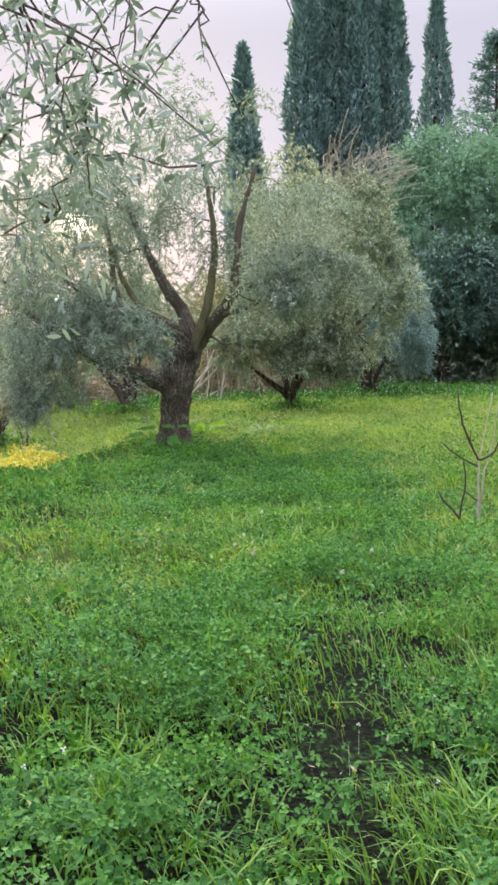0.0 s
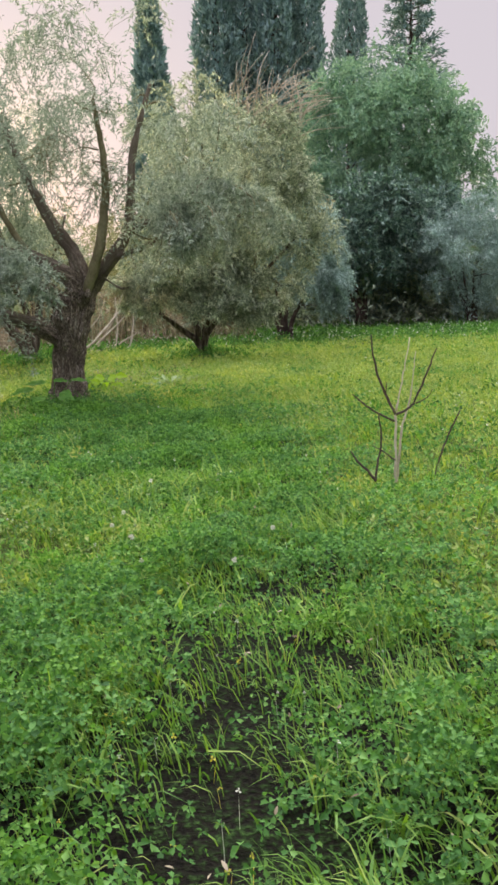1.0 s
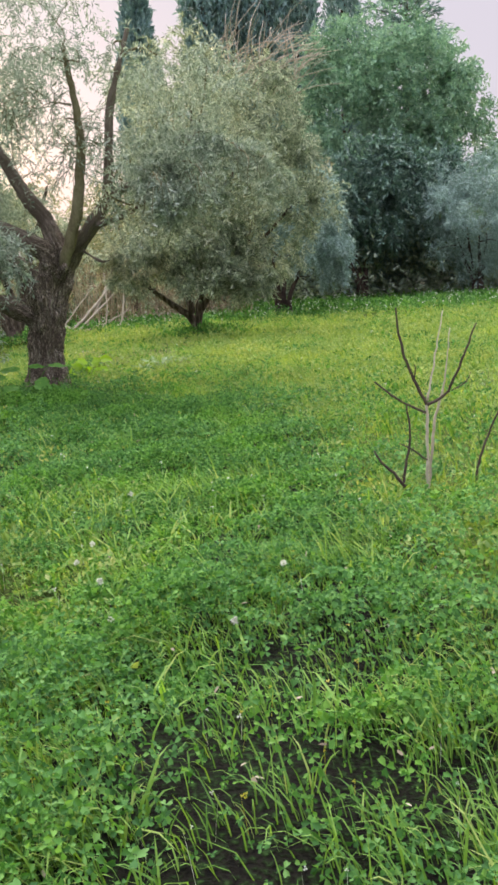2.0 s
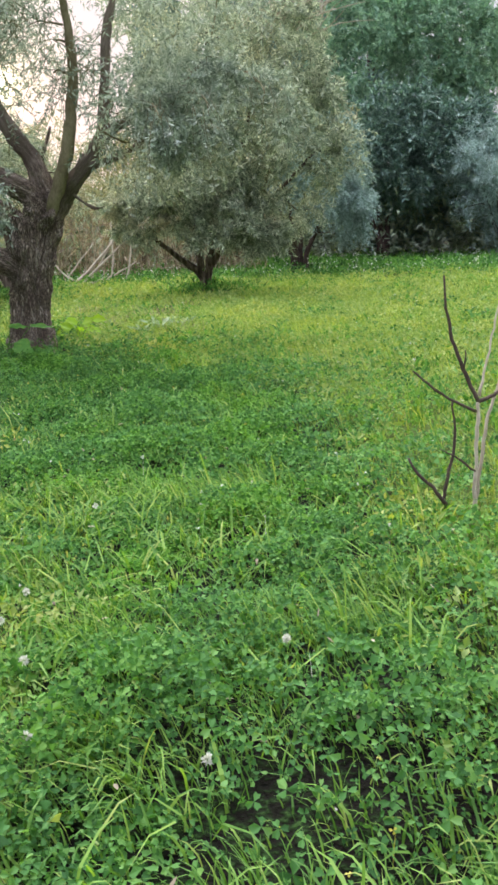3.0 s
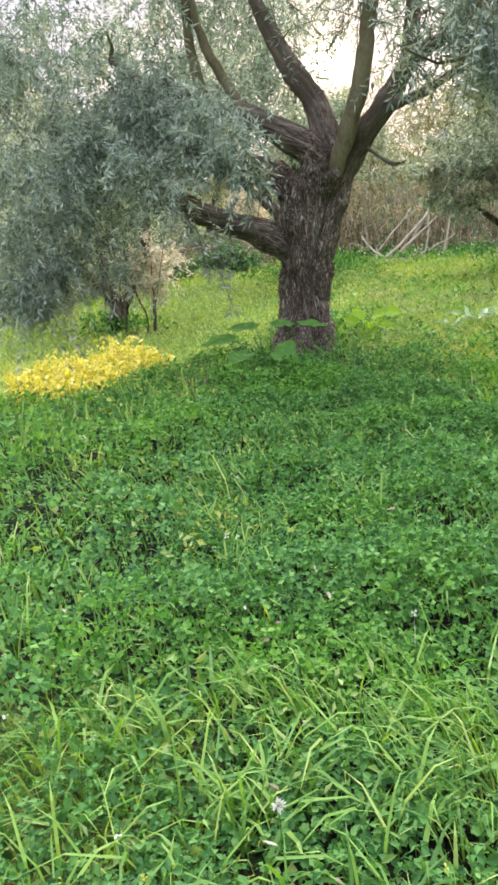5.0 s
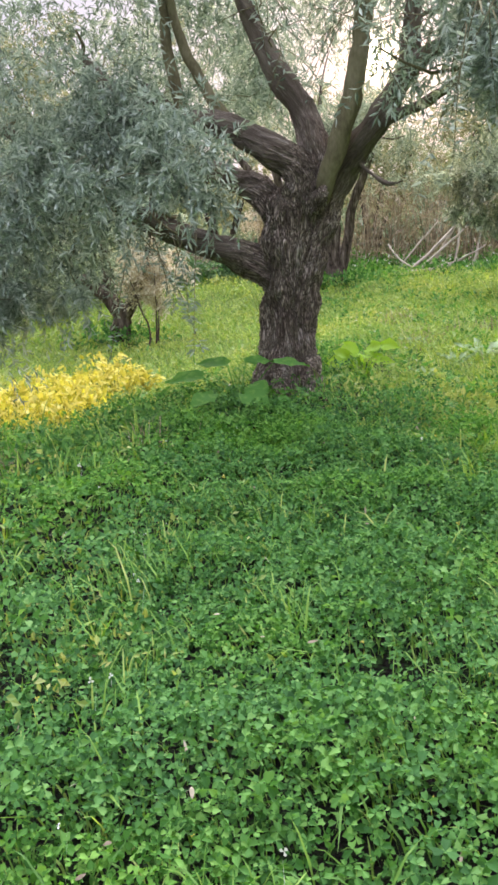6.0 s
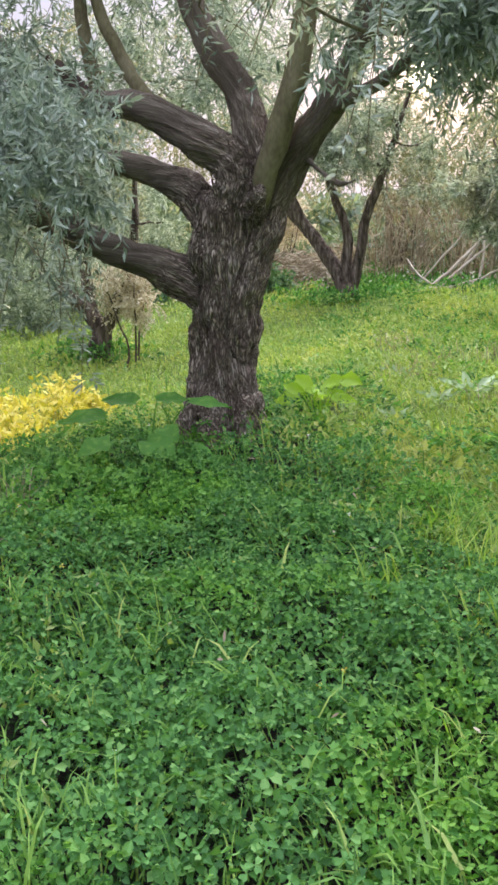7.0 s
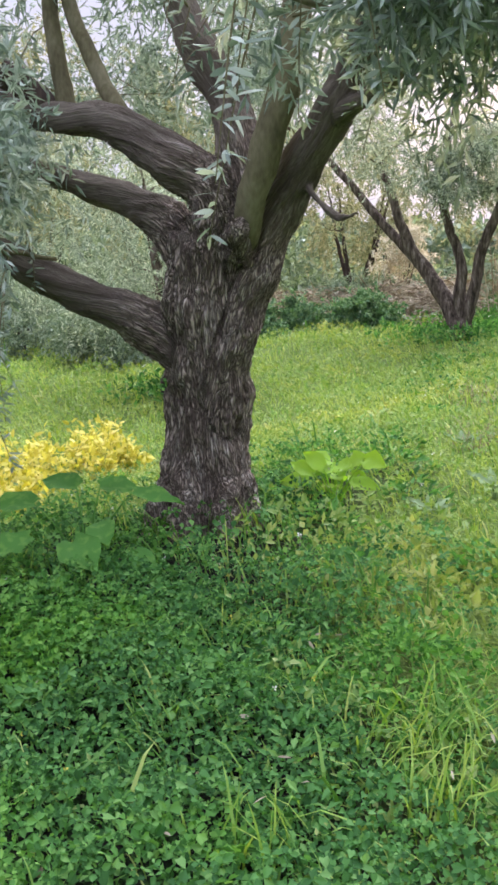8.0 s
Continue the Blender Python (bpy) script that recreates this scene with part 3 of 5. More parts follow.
def near_olive():
    """The big olive: a furrowed trunk that splits into limbs, fused into one wooden body."""
    ob = thing("olive_tree", on_ground(-1.02, 13.86), "old olive tree with furrowed brown trunk and spreading silver-green crown", "olive tree", "olive trees")
    limbs = [
        ([(-1.04, 13.9, -0.42), (-1.03, 13.88, -0.22), (-1.02, 13.87, 0.1), (-1.0, 13.86, 0.5), (-0.97, 13.84, 0.9), (-0.93, 13.82, 1.2)], [0.255, 0.225, 0.193, 0.186, 0.21, 0.18]),
        ([(-1.0, 13.85, 0.55), (-1.2, 13.78, 0.72), (-1.42, 13.74, 0.84), (-1.75, 13.7, 0.95), (-2.1, 13.66, 1.12), (-2.55, 13.6, 1.38), (-3.1, 13.5, 1.8)], [0.13, 0.125, 0.098, 0.088, 0.078, 0.062, 0.04]),
        ([(-1.02, 13.86, 1.0), (-1.14, 13.88, 1.2), (-1.3, 13.9, 1.31), (-1.58, 13.95, 1.4), (-1.9, 14.0, 1.5), (-2.3, 14.1, 1.6), (-2.9, 14.2, 1.95)], [0.13, 0.12, 0.095, 0.08, 0.07, 0.055, 0.03]),
        ([(-0.92, 13.8, 1.1), (-0.86, 13.76, 1.38), (-1.09, 13.72, 1.57), (-1.38, 13.72, 1.73), (-1.77, 13.75, 1.8), (-2.1, 13.8, 1.86), (-2.6, 13.9, 2.3)], [0.14, 0.12, 0.1, 0.088, 0.078, 0.062, 0.04]),
        ([(-0.85, 13.85, 1.05), (-0.77, 13.86, 1.42), (-0.87, 13.9, 1.8), (-1.1, 13.95, 2.15), (-1.38, 14.05, 2.7), (-1.7, 14.2, 3.5)], [0.15, 0.115, 0.095, 0.082, 0.06, 0.035]),
        ([(-0.96, 13.84, 0.25), (-0.87, 13.83, 0.65), (-0.76, 13.87, 1.02), (-0.62, 13.92, 1.33), (-0.28, 13.83, 1.75), (-0.08, 13.72, 2.03)], [0.13, 0.14, 0.128, 0.1, 0.084, 0.072]),
        ([(-0.08, 13.72, 2.03), (0.16, 13.5, 2.12), (0.6, 13.2, 2.3), (1.0, 13.0, 2.65)], [0.062, 0.048, 0.034, 0.014]),
        ([(-0.28, 13.82, 1.7), (0.08, 13.55, 1.8), (0.4, 13.2, 1.95), (0.75, 13.0, 2.2)], [0.045, 0.034, 0.024, 0.01]),
        ([(-0.09, 13.73, 1.96), (-0.03, 13.65, 2.5), (0.05, 13.6, 3.1), (0.3, 13.7, 3.9)], [0.075, 0.06, 0.045, 0.025]),
        ([(-0.5, 13.92, 1.46), (-0.36, 13.8, 1.36), (-0.22, 13.72, 1.28), (-0.1, 13.66, 1.3)], [0.028, 0.02, 0.016, 0.008]),
    ]
    limbs = [([(x - 0.055, y - 0.08, z) for x, y, z in p], r) for p, r in limbs]
    h = Heap()
    for i, (p, r) in enumerate(limbs):
        tube(h, p, r, 20, 0.06, 0.0, i, 0.08)
    # the butt spreads into roots, and a burr sits under the fork
    for k in range(7):
        a = k * 0.9 + 0.3
        tube(h, [(-1.09 + 0.12 * math.cos(a), 13.79 + 0.12 * math.sin(a), 0.12), (-1.09 + 0.2 * math.cos(a), 13.79 + 0.2 * math.sin(a), -0.16), (-1.09 + 0.3 * math.cos(a), 13.79 + 0.3 * math.sin(a), -0.36)], [0.08, 0.08, 0.05], 10, 0.06)
    tube(h, [(-0.8, 13.66, 1.12), (-0.74, 13.57, 1.22), (-0.72, 13.55, 1.27)], [0.07, 0.05, 0.03], 12, 0.04)
    raw = h.mesh("raw_wood")
    tmp = new("raw_wood", raw)
    md = tmp.modifiers.new("fuse", "REMESH")
    md.mode, md.voxel_size = "VOXEL", 0.0138
    sm = tmp.modifiers.new("soften", "SMOOTH")
    sm.factor, sm.iterations = 0.6, 6
    done = bpy.data.meshes.new_from_object(tmp.evaluated_get(bpy.context.evaluated_depsgraph_get()))
    bpy.data.objects.remove(tmp)
    bpy.data.meshes.remove(raw)
    n = len(done.vertices)
    co = np.empty(n * 3, np.float32)
    no = np.empty(n * 3, np.float32)
    done.vertices.foreach_get("co", co)
    done.vertices.foreach_get("normal", no)
    co, no = co.reshape(-1, 3).astype(float), no.reshape(-1, 3)
    # grain follows the nearest limb
    axis, ways = [], []
    for i, (p, r) in enumerate(limbs):
        q, rr = spline(p, r, 0.02)
        run = np.concatenate([[0], np.cumsum(np.linalg.norm(np.diff(q, axis=0), axis=1))]) + 3.7 * i
        axis.append(np.concatenate([q, rr[:, None], run[:, None]], 1))
        ways.append(unit(np.gradient(q, axis=0)))
    axis, ways = np.concatenate(axis), np.concatenate(ways)
    best, pick = np.full(n, 1e9), np.zeros(n, int)
    for k in range(len(axis)):
        d = np.linalg.norm(co - axis[k, :3], axis=1) - axis[k, 3]
        better = d < best
        best[better], pick[better] = d[better], k
    d, rad = ways[pick], axis[pick, 3]
    off = co - axis[pick, :3]
    along = (off * d).sum(1, keepdims=True)
    run = axis[pick, 4:5] + along
    twist = 0.5 * run[:, 0]
    o = off - d * along
    q = np.stack([o[:, 0] * np.cos(twist) - o[:, 1] * np.sin(twist), o[:, 0] * np.sin(twist) + o[:, 1] * np.cos(twist), o[:, 2] + run[:, 0] * 0.16], 1)
    warp = np.stack([vnoise(co * 5, 3), vnoise(co * 5, 4), vnoise(co * 5, 5)], 1) - 0.5
    deep = np.clip((rad - 0.06) / 0.07, 0.1, 1.0)
    ridge = 1 - np.abs(2 * vnoise((q + warp * 0.04) * 30, 11) - 1)
    ridge2 = 1 - np.abs(2 * vnoise((q + warp * 0.04) * 52 + 9, 12) - 1)
    lumps = vnoise(co * 7, 21) - 0.5
    move = deep * (0.03 * (ridge ** 1.6 - 0.45) + 0.024 * (ridge2 - 0.5) + 0.03 * lumps) + 0.022 * lumps + 0.004 * (vnoise(co * 60, 8) - 0.5)
    co = co + no * move[:, None]
    done.vertices.foreach_set("co", co.astype(np.float32).ravel())
    age = done.attributes.new("age", "FLOAT", "POINT")
    age.data.foreach_set("value", np.clip((rad - 0.075) / 0.045, 0.15, 0.95).astype(np.float32))
    lay = done.attributes.new("grain", "FLOAT_VECTOR", "POINT")
    lay.data.foreach_set("vector", q.astype(np.float32).ravel())
    done.polygons.foreach_set("use_smooth", np.full(len(done.polygons), True))
    done.update()
    done.materials.clear()
    part("trunk", done, BARK_GRAIN, ob, "deeply furrowed brown bark, splitting into thick limbs")
    pale = Heap()
    tube(pale, [(-0.79, 13.74, 1.14), (-0.72, 13.65, 1.3), (-0.65, 13.62, 1.5), (-0.55, 13.64, 1.8), (-0.46, 13.64, 2.2), (-0.4, 13.6, 2.8), (-0.5, 13.5, 3.7)], [0.04, 0.066, 0.072, 0.07, 0.064, 0.052, 0.025], 14, 0.08, 0.004, 3, 0.12)
    part("limb", pale.mesh("limb", True), BARK_GREEN, ob, "smooth greenish limb rising from the fork")
    pale = Heap()
    tube(pale, [(-1.45, 13.72, 1.75), (-1.6, 13.75, 1.95), (-1.8, 13.78, 2.3), (-1.95, 13.8, 2.8), (-2.2, 13.9, 3.4)], [0.045, 0.042, 0.036, 0.03, 0.015], 10, 0.08, 0.003, 4, 0.12)
    part("limb", pale.mesh("limb", True), BARK_GREEN, ob)
    pale = Heap()
    tube(pale, [(-1.78, 13.7, 1.78), (-1.84, 13.72, 1.95), (-1.92, 13.76, 2.3), (-1.98, 13.85, 2.9), (-2.1, 13.95, 3.5)], [0.05, 0.046, 0.042, 0.034, 0.015], 10, 0.08, 0.003, 5, 0.12)
    part("limb", pale.mesh("limb", True), BARK_GREEN, ob)
    pale = Heap()
    tube(pale, [(-1.88, 13.7, 1.82), (-1.98, 13.64, 1.93), (-2.06, 13.58, 2.0), (-2.1, 13.55, 2.03)], [0.06, 0.062, 0.07, 0.066], 12, 0.04, 0.006, 6, 0.2)
    part("stump", pale.mesh("stump", True), BARK_DARK, ob, "short sawn-off stump on the upper limb")
    woods = limbs[1:] + [([(-0.72, 13.55, 1.2), (-0.46, 13.6, 2.2), (-0.5, 13.5, 3.7)], [0.07, 0.05, 0.02])]
    cl = np.concatenate([
        clumps_in((-2.8, 13.3, 1.75), (1.1, 1.3, 0.9), 50, 1, (0.28, 0.45), 0.15, 0.4, 0.7),
        clumps_in((-2.0, 13.0, 1.85), (0.75, 0.5, 0.6), 15, 8, (0.22, 0.32), 0.1, 0.35, 1.0),
        clumps_in((-1.3, 13.9, 3.9), (2.1, 2.0, 1.35), 54, 2, (0.3, 0.5), 0.3, 0.55, 2.5),
        clumps_in((-2.7, 14.3, 2.9), (1.3, 1.6, 1.2), 28, 3, (0.3, 0.5), 0.2, 0.55, 1.6),
        clumps_in((-1.55, 12.3, 1.6), (0.6, 0.35, 0.6), 9, 9, (0.18, 0.27), 0.05, 0.3, 1.0),
        clumps_in((-2.0, 15.3, 2.7), (1.0, 0.9, 0.9), 22, 14, (0.25, 0.4), 0.1, 0.4, 1.75),
        clumps_in((-0.9, 14.9, 3.3), (1.2, 1.0, 0.7), 13, 15, (0.25, 0.4), 0.1, 0.4, 2.6),
        clumps_in((0.4, 13.4, 2.9), (1.1, 1.5, 1.1), 32, 4, (0.28, 0.42), 0.2, 0.36, 1.95),
        clumps_in((-1.75, 12.95, 1.55), (0.35, 0.3, 0.4), 9, 35, (0.16, 0.26), 0.1, 0.3, 1.0),
        clumps_in((-2.75, 12.8, 0.85), (0.75, 0.5, 0.6), 18, 24, (0.2, 0.32), 0.1, 0.4, 0.35),
        clumps_in((0.75, 12.4, 2.2), (1.2, 0.85, 0.55), 25, 25, (0.18, 0.3), 0.1, 0.4, 1.78),
        clumps_in((0.68, 12.25, 1.85), (0.35, 0.3, 0.35), 5, 22, (0.16, 0.24), 0.05, 0.2, 1.5),
        clumps_in((0.6, 13.0, 2.25), (0.7, 0.5, 0.4), 12, 10, (0.2, 0.3), 0.1, 0.2, 1.8),
    ])
    # the crown is thin and airy towards the low sun
    dense = (cl[:, 0] < -1.4) | (cl[:, 0] > 0.1) | (cl[:, 2] < 1.9) | (cl[:, 2] > 3.4)
    airy, cl = np.concatenate([cl[~dense], clumps_in((-0.7, 13.6, 2.7), (0.8, 0.9, 0.7), 16, 33, (0.25, 0.4), 0.1, 0.2, 1.95)]), cl[dense]
    b = Heap()
    reach(b, woods, cl, 0.02, 5)
    lh = Heap()
    reach(b, woods, airy, 0.014, 7)
    foliage(lh, None, cl, 15, 23, (0.074, 0.0175), 0.75, 6, False, 1.1)
    foliage(lh, b, airy, 6, 13, (0.074, 0.0175), 0.6, 8, False, 1.25)
    rng = np.random.default_rng(9)
    arms = [([(0.55, 13.12, 2.22), (0.75, 12.6, 2.3), (0.85, 12.0, 2.22), (0.9, 11.5, 2.1)], [0.016, 0.012, 0.008, 0.004]), ([(0.9, 13.0, 2.5), (1.2, 12.6, 2.5), (1.35, 12.1, 2.35), (1.4, 11.8, 2.2)], [0.016, 0.012, 0.008, 0.004]), ([(0.3, 13.25, 2.1), (0.4, 12.6, 2.2), (0.45, 12.0, 2.12), (0.5, 11.6, 2.0)], [0.014, 0.01, 0.007, 0.004]), ([(-1.9, 13.65, 1.1), (-1.9, 13.2, 1.15), (-1.85, 12.85, 1.05)], [0.014, 0.01, 0.005])]
    starts, lengths = [], []
    for p, r in arms:
        tube(b, p, r, 6, 0.1, 0.004, 2, 0.1)
        line, _ = spline(p, r, 0.05)
        for q in line[len(line) // 3::2]:
            starts.append(q + rng.normal(0, 0.05, 3))
            lengths.append(rng.uniform(0.25, 0.85))
    for x, y, k in ((-1.5, 12.7, 0.62), (-1.42, 12.62, 0.5), (-1.72, 12.7, 0.7), (-1.64, 12.65, 0.55), (-1.38, 12.75, 0.85), (-1.8, 12.8, 0.5), (-1.55, 12.75, 0.45)):
        starts.append((x, y, 1.02))
        lengths.append(k)
    tube(b, [(-1.9, 13.2, 1.15), (-1.7, 12.9, 1.1), (-1.5, 12.7, 1.03), (-1.38, 12.72, 1.0)], [0.01, 0.008, 0.006, 0.003], 6, 0.1)
    hanging_sprays(lh, b, starts, lengths, (0.064, 0.0145), 16)
    tagged(part("branchwork", b.mesh("branchwork", True), BARK_GREEN, ob), kind="stuff")
    part("crown", lh.mesh("crown"), OLIVE, ob, "narrow grey-green and silver olive leaves on drooping twigs")


near_olive()


def second_olive():
    bx, by, bz = on_ground(1.1, 22.9)
    limbs = [
        ([(bx + 0.05, by, bz - 0.1), (bx, by, bz + 0.25), (bx - 0.15, by, bz + 0.55), (bx - 0.65, by - 0.1, bz + 0.95), (bx - 1.3, by - 0.1, bz + 1.55), (bx - 1.6, by, bz + 2.6)], [0.17, 0.125, 0.09, 0.055, 0.035, 0.015]),
        ([(bx, by, bz + 0.3), (bx + 0.1, by, bz + 0.9), (bx + 0.3, by, bz + 1.7), (bx + 0.9, by + 0.1, bz + 3.2), (bx + 1.2, by + 0.1, bz + 4.6)], [0.1, 0.075, 0.06, 0.045, 0.02]),
        ([(bx + 0.05, by, bz + 0.6), (bx + 0.6, by - 0.2, bz + 1.3), (bx + 1.6, by - 0.3, bz + 2.2), (bx + 2.4, by - 0.3, bz + 3.0)], [0.075, 0.055, 0.04, 0.02]),
        ([(bx - 0.1, by, bz + 0.6), (bx - 0.2, by + 0.2, bz + 1.8), (bx + 0.1, by + 0.3, bz + 3.4), (bx + 0.2, by + 0.4, bz + 5.2)], [0.075, 0.06, 0.045, 0.02]),
    ]
    cl = np.concatenate([
        clumps_in((1.7, 22.9, 3.7), (2.2, 1.9, 2.3), 150, 11, (0.3, 0.52), 0.45, 0.5, 0.9),
        clumps_in((3.2, 22.7, 2.6), (1.2, 1.3, 1.7), 52, 12, (0.28, 0.45), 0.4, 0.45, 0.75),
        clumps_in((0.7, 22.5, 1.9), (1.6, 1.3, 1.1), 62, 13, (0.26, 0.42), 0.35, 0.45, 0.55),
        clumps_in((0.0, 22.1, 1.1), (1.0, 0.5, 0.55), 20, 19, (0.2, 0.34), 0.2, 0.4, 0.35),
        clumps_in((1.3, 21.9, 0.75), (1.4, 0.5, 0.5), 20, 34, (0.18, 0.3), 0.2, 0.4, 0.15),
        clumps_in((1.9, 21.9, 1.1), (1.2, 0.6, 0.8), 30, 17, (0.24, 0.36), 0.2, 0.4, 0.3),
    ])
    ob = tree("olive_tree", (bx, by, bz), "silvery olive tree with leaning trunk and dry twiggy top", limbs, cl, OLIVE_PALE, (0.125, 0.03), 15, 16, 0.5, 31, BARK, "olive trees", 0.022, 1)
    h = Heap()
    rng = np.random.default_rng(7)
    for i in range(110):
        s = np.array([rng.uniform(1.8, 3.6), 22.6 + rng.uniform(-0.5, 0.5), rng.uniform(4.4, 5.6)])
        d = unit(np.array([rng.uniform(-0.2, 1.0), rng.uniform(-0.4, 0.4), rng.uniform(0.1, 1.0)]))
        k = rng.uniform(0.5, 1.3)
        tube(h, [s, s + d * k * 0.5 + rng.normal(0, 0.04, 3), s + d * k + np.array([0.1, 0, -0.12 * k])], [0.013, 0.01, 0.005], 4, 0.3)
    tagged(part("dry_brush", h.mesh("dry_brush", True), BARK_PALE, ob, "bare pale twigs above the crown"), kind="stuff")


second_olive()


def third_olive():
    bx, by, bz = on_ground(-3.3, 25.3)
    limbs = [
        ([(bx, by, bz - 0.1), (bx - 0.02, by, bz + 0.25), (bx - 0.2, by, bz + 0.55), (bx - 0.62, by, bz + 1.15), (bx - 1.0, by, bz + 1.7), (bx - 1.5, by, bz + 2.9)], [0.24, 0.2, 0.15, 0.12, 0.1, 0.05]),
        ([(bx, by, bz + 0.3), (bx - 0.05, by, bz + 0.8), (bx - 0.05, by, bz + 1.35), (bx - 0.4, by, bz + 2.4), (bx - 0.3, by + 0.2, bz + 4)], [0.13, 0.11, 0.09, 0.07, 0.03]),
        ([(bx - 0.62, by, bz + 1.15), (bx - 1.5, by + 0.1, bz + 2.0), (bx - 2.6, by + 0.2, bz + 3.1), (bx - 4.2, by + 0.3, bz + 4.3)], [0.09, 0.08, 0.06, 0.02]),
        ([(bx + 0.03, by, bz + 0.3), (bx + 0.2, by, bz + 0.9), (bx + 0.32, by, bz + 1.6), (bx + 0.7, by, bz + 2.6), (bx + 1.1, by, bz + 3.8)], [0.13, 0.1, 0.09, 0.07, 0.03]),
    ]
    cl = np.concatenate([
        clumps_in((-3.6, 25.3, 3.6), (2.3, 2.0, 1.9), 90, 15, (0.4, 0.6), 0.4, 0.5, 1.2),
        clumps_in((-6.6, 25.6, 4.0), (2.0, 1.6, 1.5), 36, 20, (0.35, 0.55), 0.2, 0.45, 2.3),
        clumps_in((-2.6, 25.2, 2.0), (1.4, 1.2, 0.9), 22, 16, (0.3, 0.5), 0.4, 0.4, 0.8),
        clumps_in((-3.4, 25.0, 2.15), (2.2, 0.9, 0.55), 34, 32, (0.28, 0.42), 0.1, 0.35, 1.4),
    ])
    keep = np.random.default_rng(78).random(len(cl)) < 0.3
    cl = cl[keep | (cl[:, 0] < -3.9) | (cl[:, 0] > -1.5) | (cl[:, 2] < 2.75) | (cl[:, 2] > 4.3)]
    tree("olive_tree", (bx, by, bz), "olive tree with three slender stems behind the old one", limbs, cl, OLIVE_PALE, (0.1, 0.022), 13, 18, 0.6, 41, BARK, "olive trees", 0.02)


third_olive()


def left_olive():
    bx, by, bz = on_ground(-5.51, 19.83)
    limbs = [
        ([(bx, by, bz - 0.1), (bx, by, bz + 0.25), (bx + 0.02, by, bz + 0.5), (bx - 0.3, by, bz + 0.85), (bx - 0.9, by, bz + 1.3)], [0.2, 0.16, 0.14, 0.1, 0.05]),
        ([(bx + 0.02, by, bz + 0.4), (bx + 0.35, by, bz + 0.9), (bx + 0.6, by, bz + 1.5), (bx + 0.7, by, bz + 2.6)], [0.11, 0.09, 0.07, 0.03]),
        ([(bx - 0.1, by, bz + 0.6), (bx - 0.3, by + 0.2, bz + 1.4), (bx - 0.5, by + 0.2, bz + 2.8)], [0.1, 0.08, 0.03]),
    ]
    cl = np.concatenate([
        clumps_in((-6.3, 19.9, 1.6), (2.3, 1.9, 1.8), 84, 18, (0.38, 0.58), 0.3, 0.35, -0.1),
    ])
    tree("olive_tree", (bx, by, bz), "low olive tree with short trunk and drooping grey crown", limbs, cl, OLIVE_PALE, (0.08, 0.019), 14, 20, 0.8, 43, BARK, "olive trees", 0.02)


left_olive()


def start_olive():
    """The olive beside the start of the walk: only its hanging twigs come into view."""
    bx, by, bz = on_ground(-3.4, 3.6)
    limbs = [
        ([(bx, by, bz - 0.1), (bx, by, bz + 0.4), (bx + 0.1, by, bz + 1.1), (bx + 0.5, by, bz + 1.9), (bx + 1.2, by, bz + 2.6), (bx + 2.2, by - 0.1, bz + 3.1)], [0.26, 0.22, 0.2, 0.14, 0.09, 0.04]),
        ([(bx + 0.05, by, bz + 0.9), (bx - 0.5, by + 0.2, bz + 1.8), (bx - 1.0, by + 0.3, bz + 3.0)], [0.15, 0.1, 0.04]),
    ]
    cl = np.concatenate([
        clumps_in((-3.4, 3.3, 3.4), (1.7, 1.8, 1.1), 34, 19, (0.35, 0.5), 0.3, 0.3, 2.3),
    ])
    limbs.append(([(bx + 1.2, by, bz + 2.6), (bx + 2.0, by - 0.1, bz + 3.05), (bx + 2.7, by - 0.7, bz + 3.0), (bx + 3.1, by - 1.2, bz + 2.75)], [0.06, 0.04, 0.022, 0.008]))
    ob = tree("olive_tree", (bx, by, bz), "olive tree with long hanging twigs of narrow leaves", limbs, cl, OLIVE, (0.06, 0.0165), 5, 10, 0.6, 47, BARK, "olive trees", 0.009, 1, True, True)
    rng = np.random.default_rng(48)
    wood, leaves = Heap(), Heap()
    starts, lengths = [], []
    for k in range(30):
        x = rng.uniform(-0.8, 0.06)
        starts.append((x, rng.uniform(1.9, 2.6), 2.3 + rng.normal(0, 0.05)))
        lengths.append(rng.uniform(0.1, 0.3) + 0.35 * rng.random() * min(1, max(0, -1.5 * x)))
    hanging_sprays(leaves, wood, starts, lengths, (0.046, 0.0115), 49, 0.045, 0.1, 0.5)
    tips = clumps_in((-0.42, 2.2, 2.0), (0.5, 0.3, 0.42), 34, 50, (0.12, 0.22), 0.05, 0.3, 1.6)
    tips = tips[tips[:, 0] < 0.04]
    reach(wood, limbs, np.concatenate([tips, np.array([(*p, 0.1) for p in starts])]), 0.0035, 52)
    foliage(leaves, None, tips, 5, 9, (0.046, 0.0115), 0.25, 51, True, 1.4, 0.4)
    tagged(part("twigwork", wood.mesh("twigwork", True), BARK, ob), kind="stuff")
    part("hanging_leaves", leaves.mesh("hanging_leaves"), OLIVE, ob)


start_olive()


